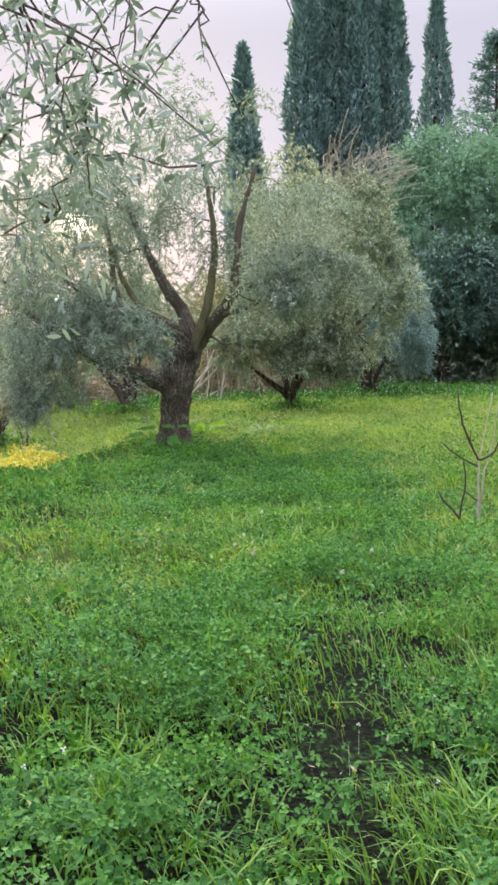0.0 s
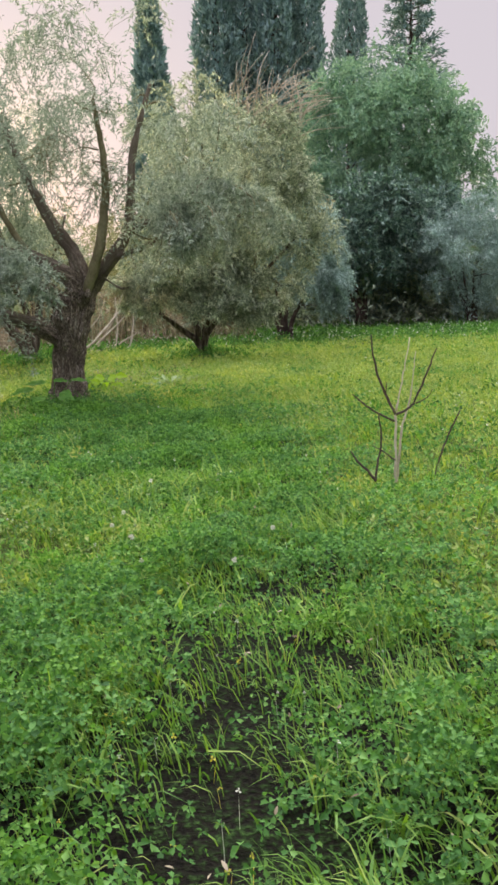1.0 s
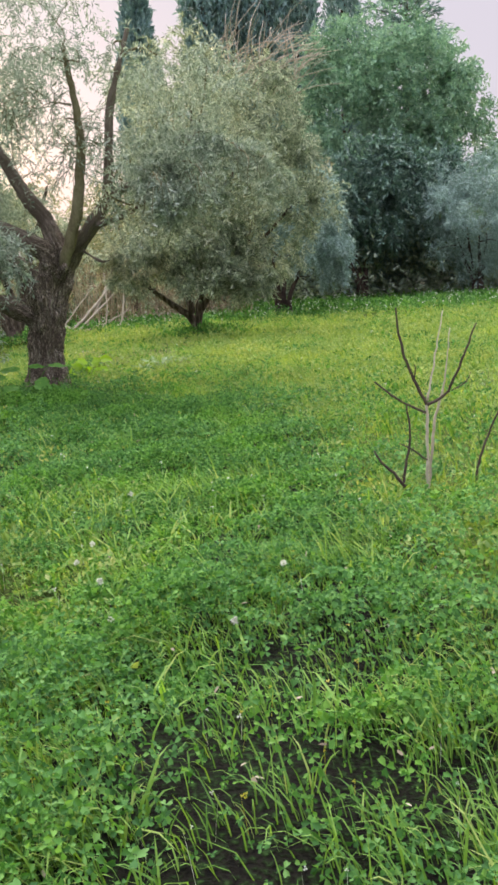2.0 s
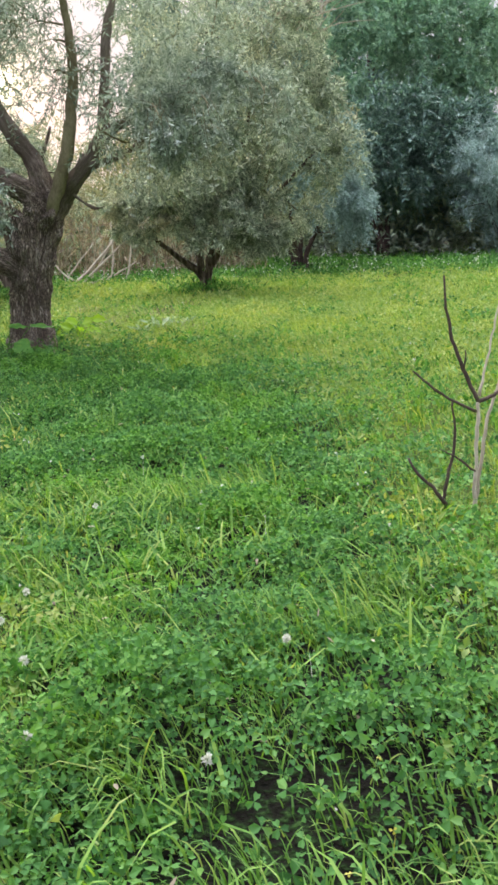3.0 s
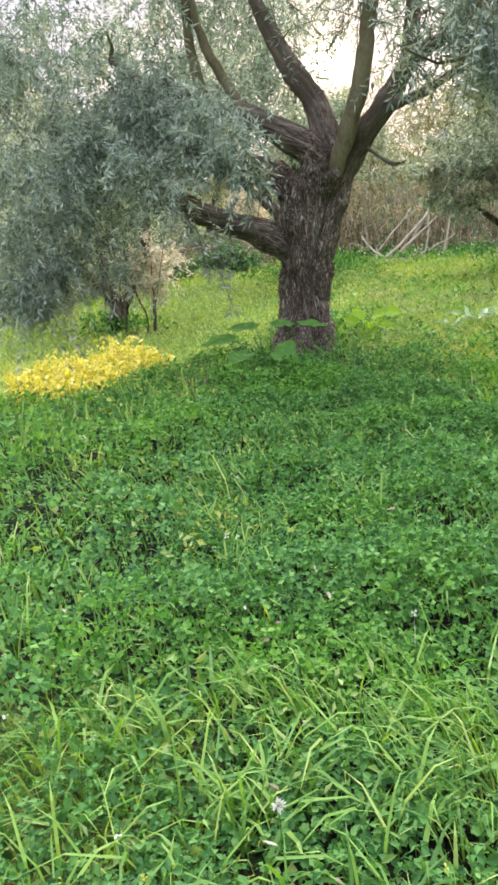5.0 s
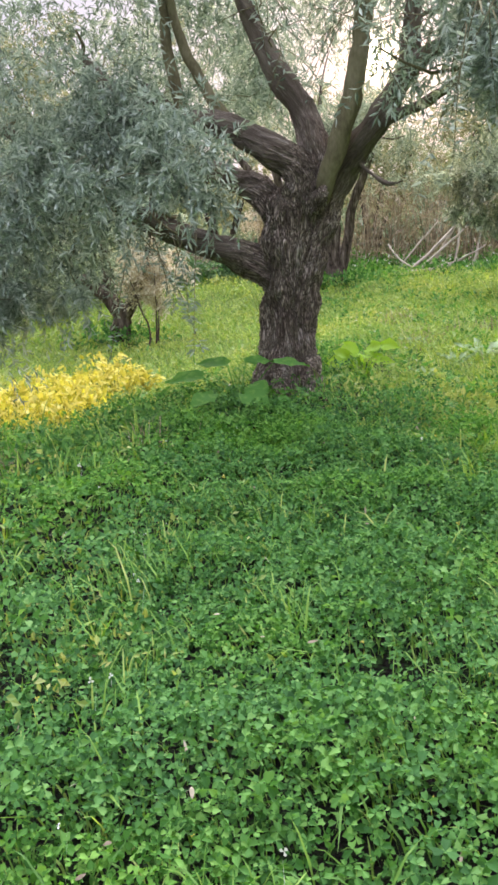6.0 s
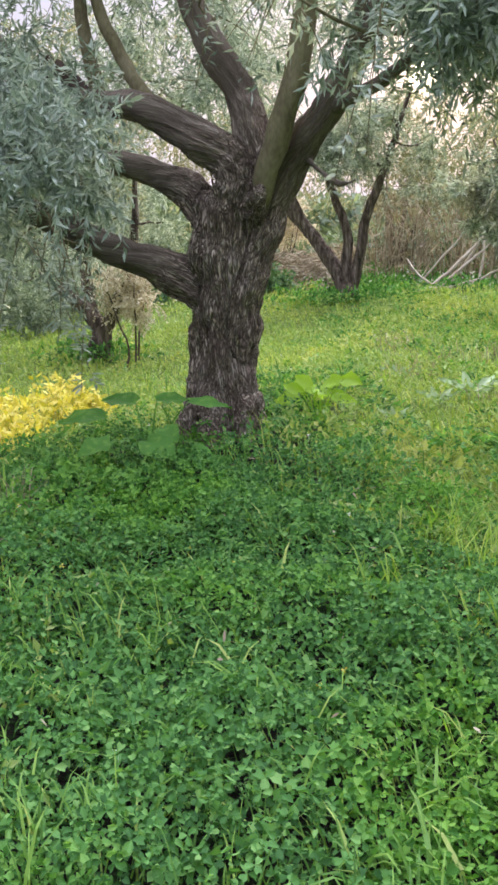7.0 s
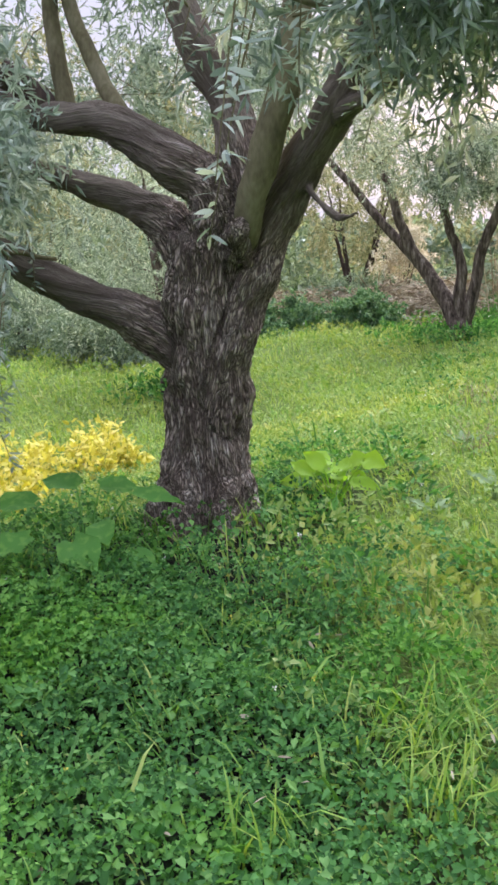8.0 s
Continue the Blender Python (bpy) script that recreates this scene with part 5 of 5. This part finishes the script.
def herb_clumps():
    """Darker leafy clumps that break up the meadow and stand in for the old olive's shade."""
    rng = np.random.default_rng(63)
    h = Heap()
    for k in range(330):
        if k < 230:
            y = rng.uniform(13.2, 26.5)
            x = rng.uniform(-0.9 - 0.25 * (y - 13), 1.5 + 0.4 * y)
            r, tall = rng.uniform(0.08, 0.3), rng.uniform(0.08, 0.2)
        else:
            # dark weeds massed before the olive, standing in for its shadow too
            x, y = rng.normal(-0.8, 1.0), rng.uniform(10.4, 13.0)
            r, tall = rng.uniform(0.06, 0.2), rng.uniform(0.1, 0.2)
        n = int(420 * r)
        a, q = rng.uniform(0, 6.283, n), rng.random(n) ** 0.6
        px, py = x + r * q * np.cos(a) * 1.3, y + r * q * np.sin(a)
        z = height(px, py) + tall * (1.05 - q * q) * rng.uniform(0.3, 1, n)
        leaf_quads(h, np.stack([px, py, z], 1), np.stack([np.cos(a), np.sin(a), rng.normal(0.5, 0.5, n)], 1), rng.normal(0, 0.5, (n, 3)) + (0, 0, 1), rng.uniform(0.05, 0.11, n) * (1 if k < 230 else 0.55), rng.uniform(0.02, 0.045, n) * (1 if k < 230 else 0.6))
    tagged(part("herb_clumps", h.mesh("herb_clumps"), CLOVER), "darker leafy herb clumps through the meadow, massed as shade before the old olive", "herbs", kind="stuff")


herb_clumps()


def flowers():
    """Small blossoms and seed heads: white and yellow ones in the grass, pale ones along the hedge."""
    rng = np.random.default_rng(25)
    for mat, name, label, n, y0, y1, up in ((WHITE, "white_flowers", "tiny white flowers scattered in the grass", 420, 3, 20, 0.16), (YELLOW, "yellow_flowers", "small yellow flowers and yellowed leaflets in the grass", 520, 2.5, 20, 0.12), (WHITE, "hedge_flowers", "pale flowering weeds along the hedge", 1500, 26, 34, 0.4)):
        x, y, _ = wedge(rng, n, y0, y1)
        z = height(x, y) + up * rng.uniform(0.5, 1.2, n)
        h = Heap()
        size = (0.008 if y0 < 20 else 0.022) * rng.uniform(0.7, 1.5, n) * (nearness(x, y) / 2.6) ** (0.35 if y0 < 20 else 0.0)
        trefoils(h, np.stack([x, y, z], 1), rng.normal(0, 0.6, (n, 3)) + (0, -0.6, 0.6), size, rng, False)
        blades(h, np.stack([x, y, height(x, y)], 1), rng.normal(0, 1, (n, 2)), (z - height(x, y)) * 1.05, np.full(n, 0.0015), np.full(n, 0.02), rng)
        tagged(part(name, h.mesh(name), mat), label, "flowers", kind="stuff")


flowers()


def weeds():
    """Leafy weeds along the hedge's foot and round the far trunks."""
    rng = np.random.default_rng(26)
    n = 16000
    x = rng.uniform(-11, 15, n)
    y = 30.5 + rng.normal(0, 1.6, n) - 0.1 * np.maximum(0, -x)
    extra = 2600
    c = np.array([(-3.3, 25.0), (1.1, 22.7), (-3.0, 25.6), (-5.5, 19.7), (1.3, 22.9), (-3.9, 25.0)])[rng.integers(0, 6, extra)]
    x, y = np.concatenate([x, c[:, 0] + rng.normal(0, 0.42, extra)]), np.concatenate([y, c[:, 1] + rng.normal(0, 0.35, extra)])
    n += extra
    z = height(x, y) + (0.08 + 0.36 * noise2(x, y, 0.8, 66)) * rng.random(n) ** 0.8
    h = Heap()
    leaf_quads(h, np.stack([x, y, z], 1), rng.normal(0, 0.7, (n, 3)) + (0, 0, 0.4), rng.normal(0, 0.6, (n, 3)) + (0, -0.3, 0.8), rng.uniform(0.06, 0.16, n), rng.uniform(0.03, 0.06, n))
    tagged(part("weeds", h.mesh("weeds"), CLOVER), "knee-high leafy weeds along the hedge and trunks", "weeds", kind="stuff")


weeds()


def clover_flowers():
    """Round white heads of florets on bare stalks."""
    rng = np.random.default_rng(27)
    for x, y in ((0.13, 5.73), (0.10, 6.14), (0.03, 6.59), (0.90, 6.21), (0.64, 5.49), (0.14, 7.70), (-0.01, 6.46)):
        bx, by, bz = on_ground(x, y, 0)
        ob = thing("clover_flower", (bx, by, bz), "white clover flower head on a thin stalk", "flower", "clover flowers")
        top = np.array((bx + rng.normal(0, 0.02), by + rng.normal(0, 0.02), bz + rng.uniform(0.2, 0.27)))
        h = Heap()
        tube(h, [(bx, by, bz - 0.01), (np.array((bx, by, bz)) + top) / 2 + rng.normal(0, 0.008, 3), top], [0.0016, 0.0014, 0.0012], 5, 0.05)
        part("stalk", h.mesh("stalk", True), CLOVER, ob)
        n = 70
        d = unit(rng.normal(0, 1, (n, 3)) + (0, 0, 0.35))
        h = Heap()
        leaf_quads(h, top + d * 0.003, d + rng.normal(0, 0.15, (n, 3)), rng.normal(0, 1, (n, 3)), rng.uniform(0.011, 0.017, n), rng.uniform(0.004, 0.006, n))
        part("head", h.mesh("head"), WHITE, ob)


clover_flowers()


# ---------------------------------------------------------------- single plants and litter
def broad_leaf(base, way, up, length, width, wave, seed):
    """One big leaf: a cupped blade with a wavy, heart-shaped rim."""
    rng = np.random.default_rng(seed)
    base, way, up = np.array(base, float), unit(np.array(way, float)), np.array(up, float)
    side = unit(np.cross(way, up))
    up = np.cross(side, way)
    h, rows = Heap(), []
    prof = (0.35, 0.8, 1.0, 0.92, 0.7, 0.4, 0.04)
    for i, w in enumerate(prof):
        s = i / (len(prof) - 1)
        back = -0.1 if i == 0 else 0.0
        c = base + way * length * s - up * length * 0.18 * s * s
        for k in (-1, -0.5, 0, 0.5, 1):
            rows.append(c + way * length * (back * abs(k)) + side * width * 0.5 * w * k + up * (width * 0.1 * abs(k) + wave * rng.normal(0, 1) * abs(k)))
    i, j = np.meshgrid(np.arange(len(prof) - 1), np.arange(4), indexing="ij")
    q = np.stack([i * 5 + j, i * 5 + j + 1, (i + 1) * 5 + j + 1, (i + 1) * 5 + j], -1).reshape(-1, 4)
    h.add(np.array(rows), q)
    return h.mesh("leaf", True)


def big_leaf_plant(name, x, y, label, mat, leaves, stem_mat, tip=0.35):
    """leaves: rows of (base offset x, y, z; way x, y, z; length, width)."""
    bx, by, bz = on_ground(x, y)
    ob = thing(name, (bx, by, bz), label, "weed")
    for i, (dx, dy, dz, wx, wy, wz, ln, wd) in enumerate(leaves):
        p = (bx + dx, by + dy, bz + 0.03 + dz)
        part("leaf", broad_leaf(p, (wx, wy, wz), (0.1 * math.sin(i * 2.1), -tip, 1), ln, wd, 0.008, i + 3), mat, ob)
        h = Heap()
        tube(h, [(bx, by, bz), (bx + dx * 0.55, by + dy * 0.55, bz + dz * 0.75), p], [0.006, 0.005, 0.003], 5, 0.1)
        part("stem", h.mesh("stem", True), stem_mat, ob)


big_leaf_plant("broad_leaved_weed", -1.2, 12.95, "broad-leaved green weed growing beside the olive trunk", BIGLEAF, [
    (0.1, -0.2, 0.22, 0.7, -0.4, -0.1, 0.25, 0.19), (-0.25, -0.05, 0.3, -0.8, -0.2, 0.0, 0.27, 0.18), (-0.12, 0.1, 0.36, -0.9, 0.1, 0.1, 0.25, 0.14),
    (0.02, 0.1, 0.38, 0.8, 0.2, 0.1, 0.2, 0.12), (0.25, 0.05, 0.4, 1.0, 0.1, 0.0, 0.24, 0.1), (0.12, -0.05, 0.26, 0.6, -0.5, -0.1, 0.18, 0.14), (-0.1, -0.25, 0.22, -0.4, -0.8, -0.1, 0.22, 0.17), (0.3, -0.02, 0.16, 0.9, -0.3, -0.3, 0.15, 0.09)], BIGLEAF)
big_leaf_plant("broad_leaved_weed", -1.85, 12.95, "dark broad-leaved weed in the shaded clover", BIGLEAF, [
    (0.05, -0.05, 0.12, 0.8, -0.3, 0.1, 0.16, 0.1), (-0.1, 0.0, 0.15, -0.9, 0.1, 0.1, 0.2, 0.08), (0.0, 0.05, 0.2, 0.3, 0.2, 0.5, 0.15, 0.09), (-0.05, -0.1, 0.06, -0.6, -0.6, 0.1, 0.14, 0.1)], BIGLEAF)
big_leaf_plant("lime_leaved_weed", -0.62, 14.35, "lime-green large-leaved weed behind the olive trunk", LIME, [
    (0.21 * math.sin(k * 2.4) * (0.35 + 0.045 * k), 0.1 * math.cos(k * 2.4), 0.13 + 0.15 * ((k * 5) % 7) / 7 + 0.03 * (k % 2), math.sin(k * 2.4), -0.35 + 0.25 * math.cos(k * 3.1), 0.1 + 0.15 * math.sin(k * 1.7), 0.13 + 0.012 * (k % 4), 0.1 + 0.01 * (k % 3)) for k in range(14)], LIME, 0.9)
for tx, ty, ts in ((0.3, 15.3, 0.9), (0.08, 15.05, 0.6), (0.55, 15.55, 0.8), (-0.47, 16.25, 0.55), (-0.1, 14.45, 0.45)):
    big_leaf_plant("thistle", tx, ty, "low thistle with grey-white mottled leaves in the meadow", THISTLE, [
        (0.06 * ts * math.cos(k * 1.05), 0.06 * ts * math.sin(k * 1.05), 0.1 * ts + 0.02 * (k % 2), math.cos(k * 1.05), math.sin(k * 1.05), 0.95 - 0.35 * (k % 2), 0.26 * ts, 0.085 * ts) for k in range(7)], THISTLE)


def yellow_weeds():
    rng = np.random.default_rng(33)
    for x, y, r, hgt in ((-3.65, 14.35, 0.3, 0.3), (-3.95, 14.1, 0.3, 0.3), (-3.6, 14.85, 0.28, 0.32), (-4.0, 14.75, 0.32, 0.3), (-3.75, 15.35, 0.3, 0.34), (-4.2, 15.3, 0.34, 0.36), (-3.7, 15.85, 0.3, 0.38), (-4.1, 15.9, 0.34, 0.4), (-4.0, 16.4, 0.3, 0.42), (-4.5, 16.0, 0.34, 0.34), (-4.3, 16.75, 0.3, 0.34), (-3.55, 16.25, 0.22, 0.3), (-4.5, 14.9, 0.3, 0.3)):
        bx, by, bz = on_ground(x, y, 0)
        ob = thing("yellow_weed", (bx, by, bz), "bushy weed in the grass, leaves coloured bright yellow as if sunlit", "weed", "yellow weeds")
        h, lh = Heap(), Heap()
        for k in range(15):
            a = rng.uniform(0, 6.28)
            k2 = r * rng.uniform(0.2, 1.25)
            e = np.array((bx + k2 * math.cos(a), by + k2 * math.sin(a), bz + hgt * rng.uniform(0.45, 1.1)))
            foot = np.array((bx + 0.5 * k2 * math.cos(a), by + 0.5 * k2 * math.sin(a), bz - 0.02))
            mid = (foot + e) / 2 + (0, 0, 0.04)
            tube(h, [foot, mid, e], [0.004, 0.003, 0.0015], 4, 0.3)
            n = 26
            t = rng.uniform(0.3, 1.05, n)[:, None]
            p = foot + (e - foot) * t + rng.normal(0, 0.022, (n, 3))
            long_leaves(lh, p, rng.normal(0, 0.7, (n, 3)) + (0, 0, 0.35), rng.normal(0, 0.5, (n, 3)) + (0, -0.4, 0.8), rng.uniform(0.045, 0.1, n), rng.uniform(0.02, 0.042, n))
        part("stalk", h.mesh("stalk", True), BIGLEAF, ob)
        # the patch of sun on these weeds is put into the leaf colour
        part("foliage", lh.mesh("foliage"), YELLOW, ob)


yellow_weeds()


def sapling():
    """A leafless young fig: dark shoots, two paler stems, and one shoot apart."""
    y = 7.85
    gz = float(height(2.06, y))
    ob = thing("sapling", (2.06, y, gz), "leafless young fig sapling with thin dark upright shoots", "sapling")
    shoots = [
        (BARK_PALE, [(2.06, 0.0, gz - 0.04), (2.06, 0.0, 0.03), (2.06, 0.0, 0.33)], [0.011, 0.0095, 0.009]),
        (BARK_DARK, [(2.06, 0.0, 0.32), (1.97, 0.02, 0.52), (1.9, 0.03, 0.74), (1.88, 0.03, 0.94)], [0.011, 0.0095, 0.008, 0.005]),
        (BARK_DARK, [(2.05, 0.0, 0.27), (1.9, -0.04, 0.35), (1.79, -0.06, 0.43), (1.71, -0.08, 0.5)], [0.009, 0.008, 0.006, 0.004]),
        (BARK_DARK, [(2.06, 0.0, 0.32), (2.17, 0.0, 0.37), (2.23, -0.02, 0.48), (2.31, -0.03, 0.66), (2.37, -0.04, 0.82)], [0.01, 0.009, 0.009, 0.007, 0.004]),
        (BARK_PALE, [(2.07, 0.02, 0.34), (2.13, 0.06, 0.6), (2.2, 0.1, 0.9)], [0.008, 0.006, 0.003]),
        (BARK_PALE, [(2.07, 0.03, gz - 0.04), (2.1, 0.03, 0.03), (2.13, 0.04, 0.24), (2.19, 0.06, 0.43), (2.24, 0.08, 0.79)], [0.009, 0.008, 0.0075, 0.006, 0.003]),
        (BARK_DARK, [(1.97, 0.0, gz - 0.03), (1.86, -0.03, -0.14), (1.75, -0.05, -0.02), (1.7, -0.06, 0.06)], [0.012, 0.01, 0.008, 0.005]),
        (BARK_DARK, [(1.9, 0.0, gz - 0.02), (1.91, 0.0, -0.1), (1.95, 0.0, 0.12), (1.93, 0.0, 0.33)], [0.009, 0.008, 0.007, 0.005]),
        (BARK_DARK, [(2.06, 0.0, -0.04), (1.97, -0.02, 0.03), (1.87, -0.03, 0.09)], [0.006, 0.005, 0.003]),
        (BARK_DARK, [(2.37, 0.0, gz - 0.03), (2.39, 0.0, -0.12), (2.46, 0.0, 0.1), (2.57, 0.0, 0.33)], [0.009, 0.008, 0.007, 0.005]),
        (BARK_DARK, [(2.22, 0.0, 0.4), (2.32, 0.03, 0.44), (2.36, 0.04, 0.5)], [0.005, 0.004, 0.002]),
        (BARK_DARK, [(1.985, 0.01, 0.48), (1.99, 0.0, 0.54), (1.985, 0.0, 0.58)], [0.005, 0.004, 0.003]),
    ]
    for i, (mat, p, r) in enumerate(shoots):
        h = Heap()
        tube(h, [(a, y + b, c) for a, b, c in p], r, 8, 0.035, 0.0025, i, 0.2)
        part("shoot", h.mesh("shoot", True), mat, ob, "pale grey stem" if mat is BARK_PALE else "")


sapling()


def branch_pile():
    """Cut canes and boughs thrown down at the edge of the reeds."""
    gz = float(height(-2.15, 27.7))
    ob = thing("branch_pile", (-2.15, 27.7, gz), "pile of bleached cut branches leaning before the reeds", "branches")
    poles = [((-2.3, 27.6, 0.0), (-0.9, 28.3, 1.5), 0.026), ((-2.1, 27.5, 0.0), (-0.75, 28.2, 1.25), 0.02), ((-1.9, 27.7, 0.0), (-1.0, 28.5, 1.7), 0.022), ((-2.0, 27.6, 0.05), (-2.75, 28.0, 0.65), 0.018), ((-2.4, 27.5, 0.05), (-1.2, 27.6, 0.28), 0.025), ((-1.7, 27.9, 0.0), (-0.6, 28.0, 0.6), 0.02), ((-1.3, 28.0, 0.0), (-1.25, 28.6, 1.6), 0.018), ((-2.6, 27.9, 0.0), (-1.7, 28.4, 1.1), 0.016), ((-0.9, 28.0, 0.0), (-0.75, 28.5, 1.3), 0.02)]
    for i, (a, b, r) in enumerate(poles):
        h = Heap()
        a, b = np.array(a) + (0, 0, gz), np.array(b) + (0, 0, gz)
        tube(h, [a, (a + b) / 2 + (0.05 * (-1) ** i, 0, -0.05), b], [1.5 * r, 1.3 * r, 0.6 * r], 7, 0.2, 0.01, i, 0.15)
        part("branch", h.mesh("branch", True), BARK_PALE, ob)


branch_pile()


def fallen_leaves():
    """Dry leaves lying on the bare earth at the trunk's foot and along the lane."""
    rng = np.random.default_rng(41)
    n = 420
    x = np.concatenate([-0.75 + rng.normal(0, 0.35, 150), rng.uniform(-1.5, 2.2, n - 150)])
    y = np.concatenate([13.3 + rng.normal(0, 0.2, 150), rng.uniform(3, 13, n - 150)])
    h = Heap()
    long_leaves(h, np.stack([x, y, height(x, y) + np.where(np.arange(n) < 150, 0.02, 0.1)], 1), rng.normal(0, 1, (n, 3)) * (1, 1, 0.3), rng.normal(0, 0.3, (n, 3)) + (0, 0, 1), rng.uniform(0.02, 0.045, n), rng.uniform(0.006, 0.014, n))
    tagged(part("fallen_leaves", h.mesh("fallen_leaves"), STRAW), "dry straw-coloured leaves fallen on soil and clover", "leaves", kind="stuff")


fallen_leaves()


def long_grass():
    """Taller arching tufts that stand over the clover beside the walk."""
    rng = np.random.default_rng(45)
    h = Heap()
    for i in range(1150):
        y = rng.uniform(2.0, 13.5) if i < 1100 else rng.normal(7.7, 0.35)
        x = rng.normal(0.5 - 0.06 * max(0, y - 7), 0.9 + 0.06 * y) if i < 1100 else rng.normal(-0.1, 0.5)
        if i < 1100 and y > 8.5 and rng.random() < 0.75 or float(trodden(np.array([x]), np.array([y]))[0]) < 0.4:
            continue
        n = int(rng.integers(3, 10))
        b = np.stack([x + rng.normal(0, 0.035, n), y + rng.normal(0, 0.035, n)], 1)
        blades(h, np.concatenate([b, (height(b[:, 0], b[:, 1]) - 0.01)[:, None]], 1), rng.normal(0, 1, (n, 2)), rng.uniform(0.13, 0.3, n), rng.uniform(0.005, 0.014, n), rng.uniform(0.4, 1.3, n), rng)
    tagged(part("long_grass", h.mesh("long_grass"), GRASS), "taller arching tufts of bright green grass", "grass", kind="stuff")


long_grass()


def lime_tuft():
    """A tall yellow-green tuft by itself in the clover, and smaller ones round it."""
    rng = np.random.default_rng(58)
    h = Heap()
    for cx, cy, s, n in ((0.66, 12.3, 0.13, 110), (0.44, 11.63, 0.08, 26), (0.78, 12.0, 0.1, 40), (-0.38, 7.85, 0.3, 60), (0.9, 11.4, 0.12, 40)):
        b = np.stack([cx + rng.normal(0, s, n), cy + rng.normal(0, s, n)], 1)
        blades(h, np.concatenate([b, (height(b[:, 0], b[:, 1]) - 0.01)[:, None]], 1), rng.normal(0, 1, (n, 2)), rng.uniform(0.15, 0.32, n), rng.uniform(0.004, 0.01, n), rng.uniform(0.2, 1.0, n), rng)
    tagged(part("grass_tufts", h.mesh("grass_tufts"), LIMEGRASS), "tall yellow-green grass tufts standing in the clover", "grass", kind="stuff")


lime_tuft()


def outer_grass():
    """Coarser growth over the rest of the grove, beyond the strip along the walk."""
    rng = np.random.default_rng(51)
    n = 90000
    x, y = rng.uniform(-26, 26, n), rng.uniform(-12, 40, n)
    left = np.minimum(-0.8 - 0.33 * y, np.where(y > 10, 0.2 - (y - 10) * 1.15, 9)) + 0.4
    keep = (x < left) | (x > 0.8 + 0.42 * y) | (y < 1.7) | (y > 35)
    x, y = x[keep], y[keep]
    n = len(x)
    h = Heap()
    p = np.stack([x, y, height(x, y) + 0.02], 1)
    leaf_quads(h, p, rng.normal(0, 0.7, (n, 3)) + (0, 0, 0.6), rng.normal(0, 0.6, (n, 3)) + (0, 0, 0.8), rng.uniform(0.1, 0.26, n), rng.uniform(0.04, 0.12, n))
    tagged(part("grass", h.mesh("grass"), GRASS), "rough green grass through the rest of the grove", "grass", kind="stuff")


outer_grass()


def dry_tufts():
    """Bleached seed-head grass standing in small tufts in the open meadow."""
    rng = np.random.default_rng(57)
    h = Heap()
    for cx, cy, s in ((-0.42, 16.3, 0.3), (-0.3, 16.9, 0.35), (0.3, 17.6, 0.4), (-0.9, 18.5, 0.5), (0.6, 15.0, 0.3), (-2.35, 11.75, 0.16), (-1.5, 12.1, 0.14), (0.9, 19.5, 0.6)):
        n = int(260 * s)
        b = np.stack([cx + rng.normal(0, s * 0.5, n), cy + rng.normal(0, s * 0.5, n)], 1)
        blades(h, np.concatenate([b, (height(b[:, 0], b[:, 1]) - 0.01)[:, None]], 1), rng.normal(0, 1, (n, 2)), rng.uniform(0.15, 0.34, n), rng.uniform(0.003, 0.007, n), rng.uniform(0.1, 0.7, n), rng)
    tagged(part("dry_grass", h.mesh("dry_grass"), STRAW), "bleached dry seed-head grass in small tufts", "grass", kind="stuff")


dry_tufts()
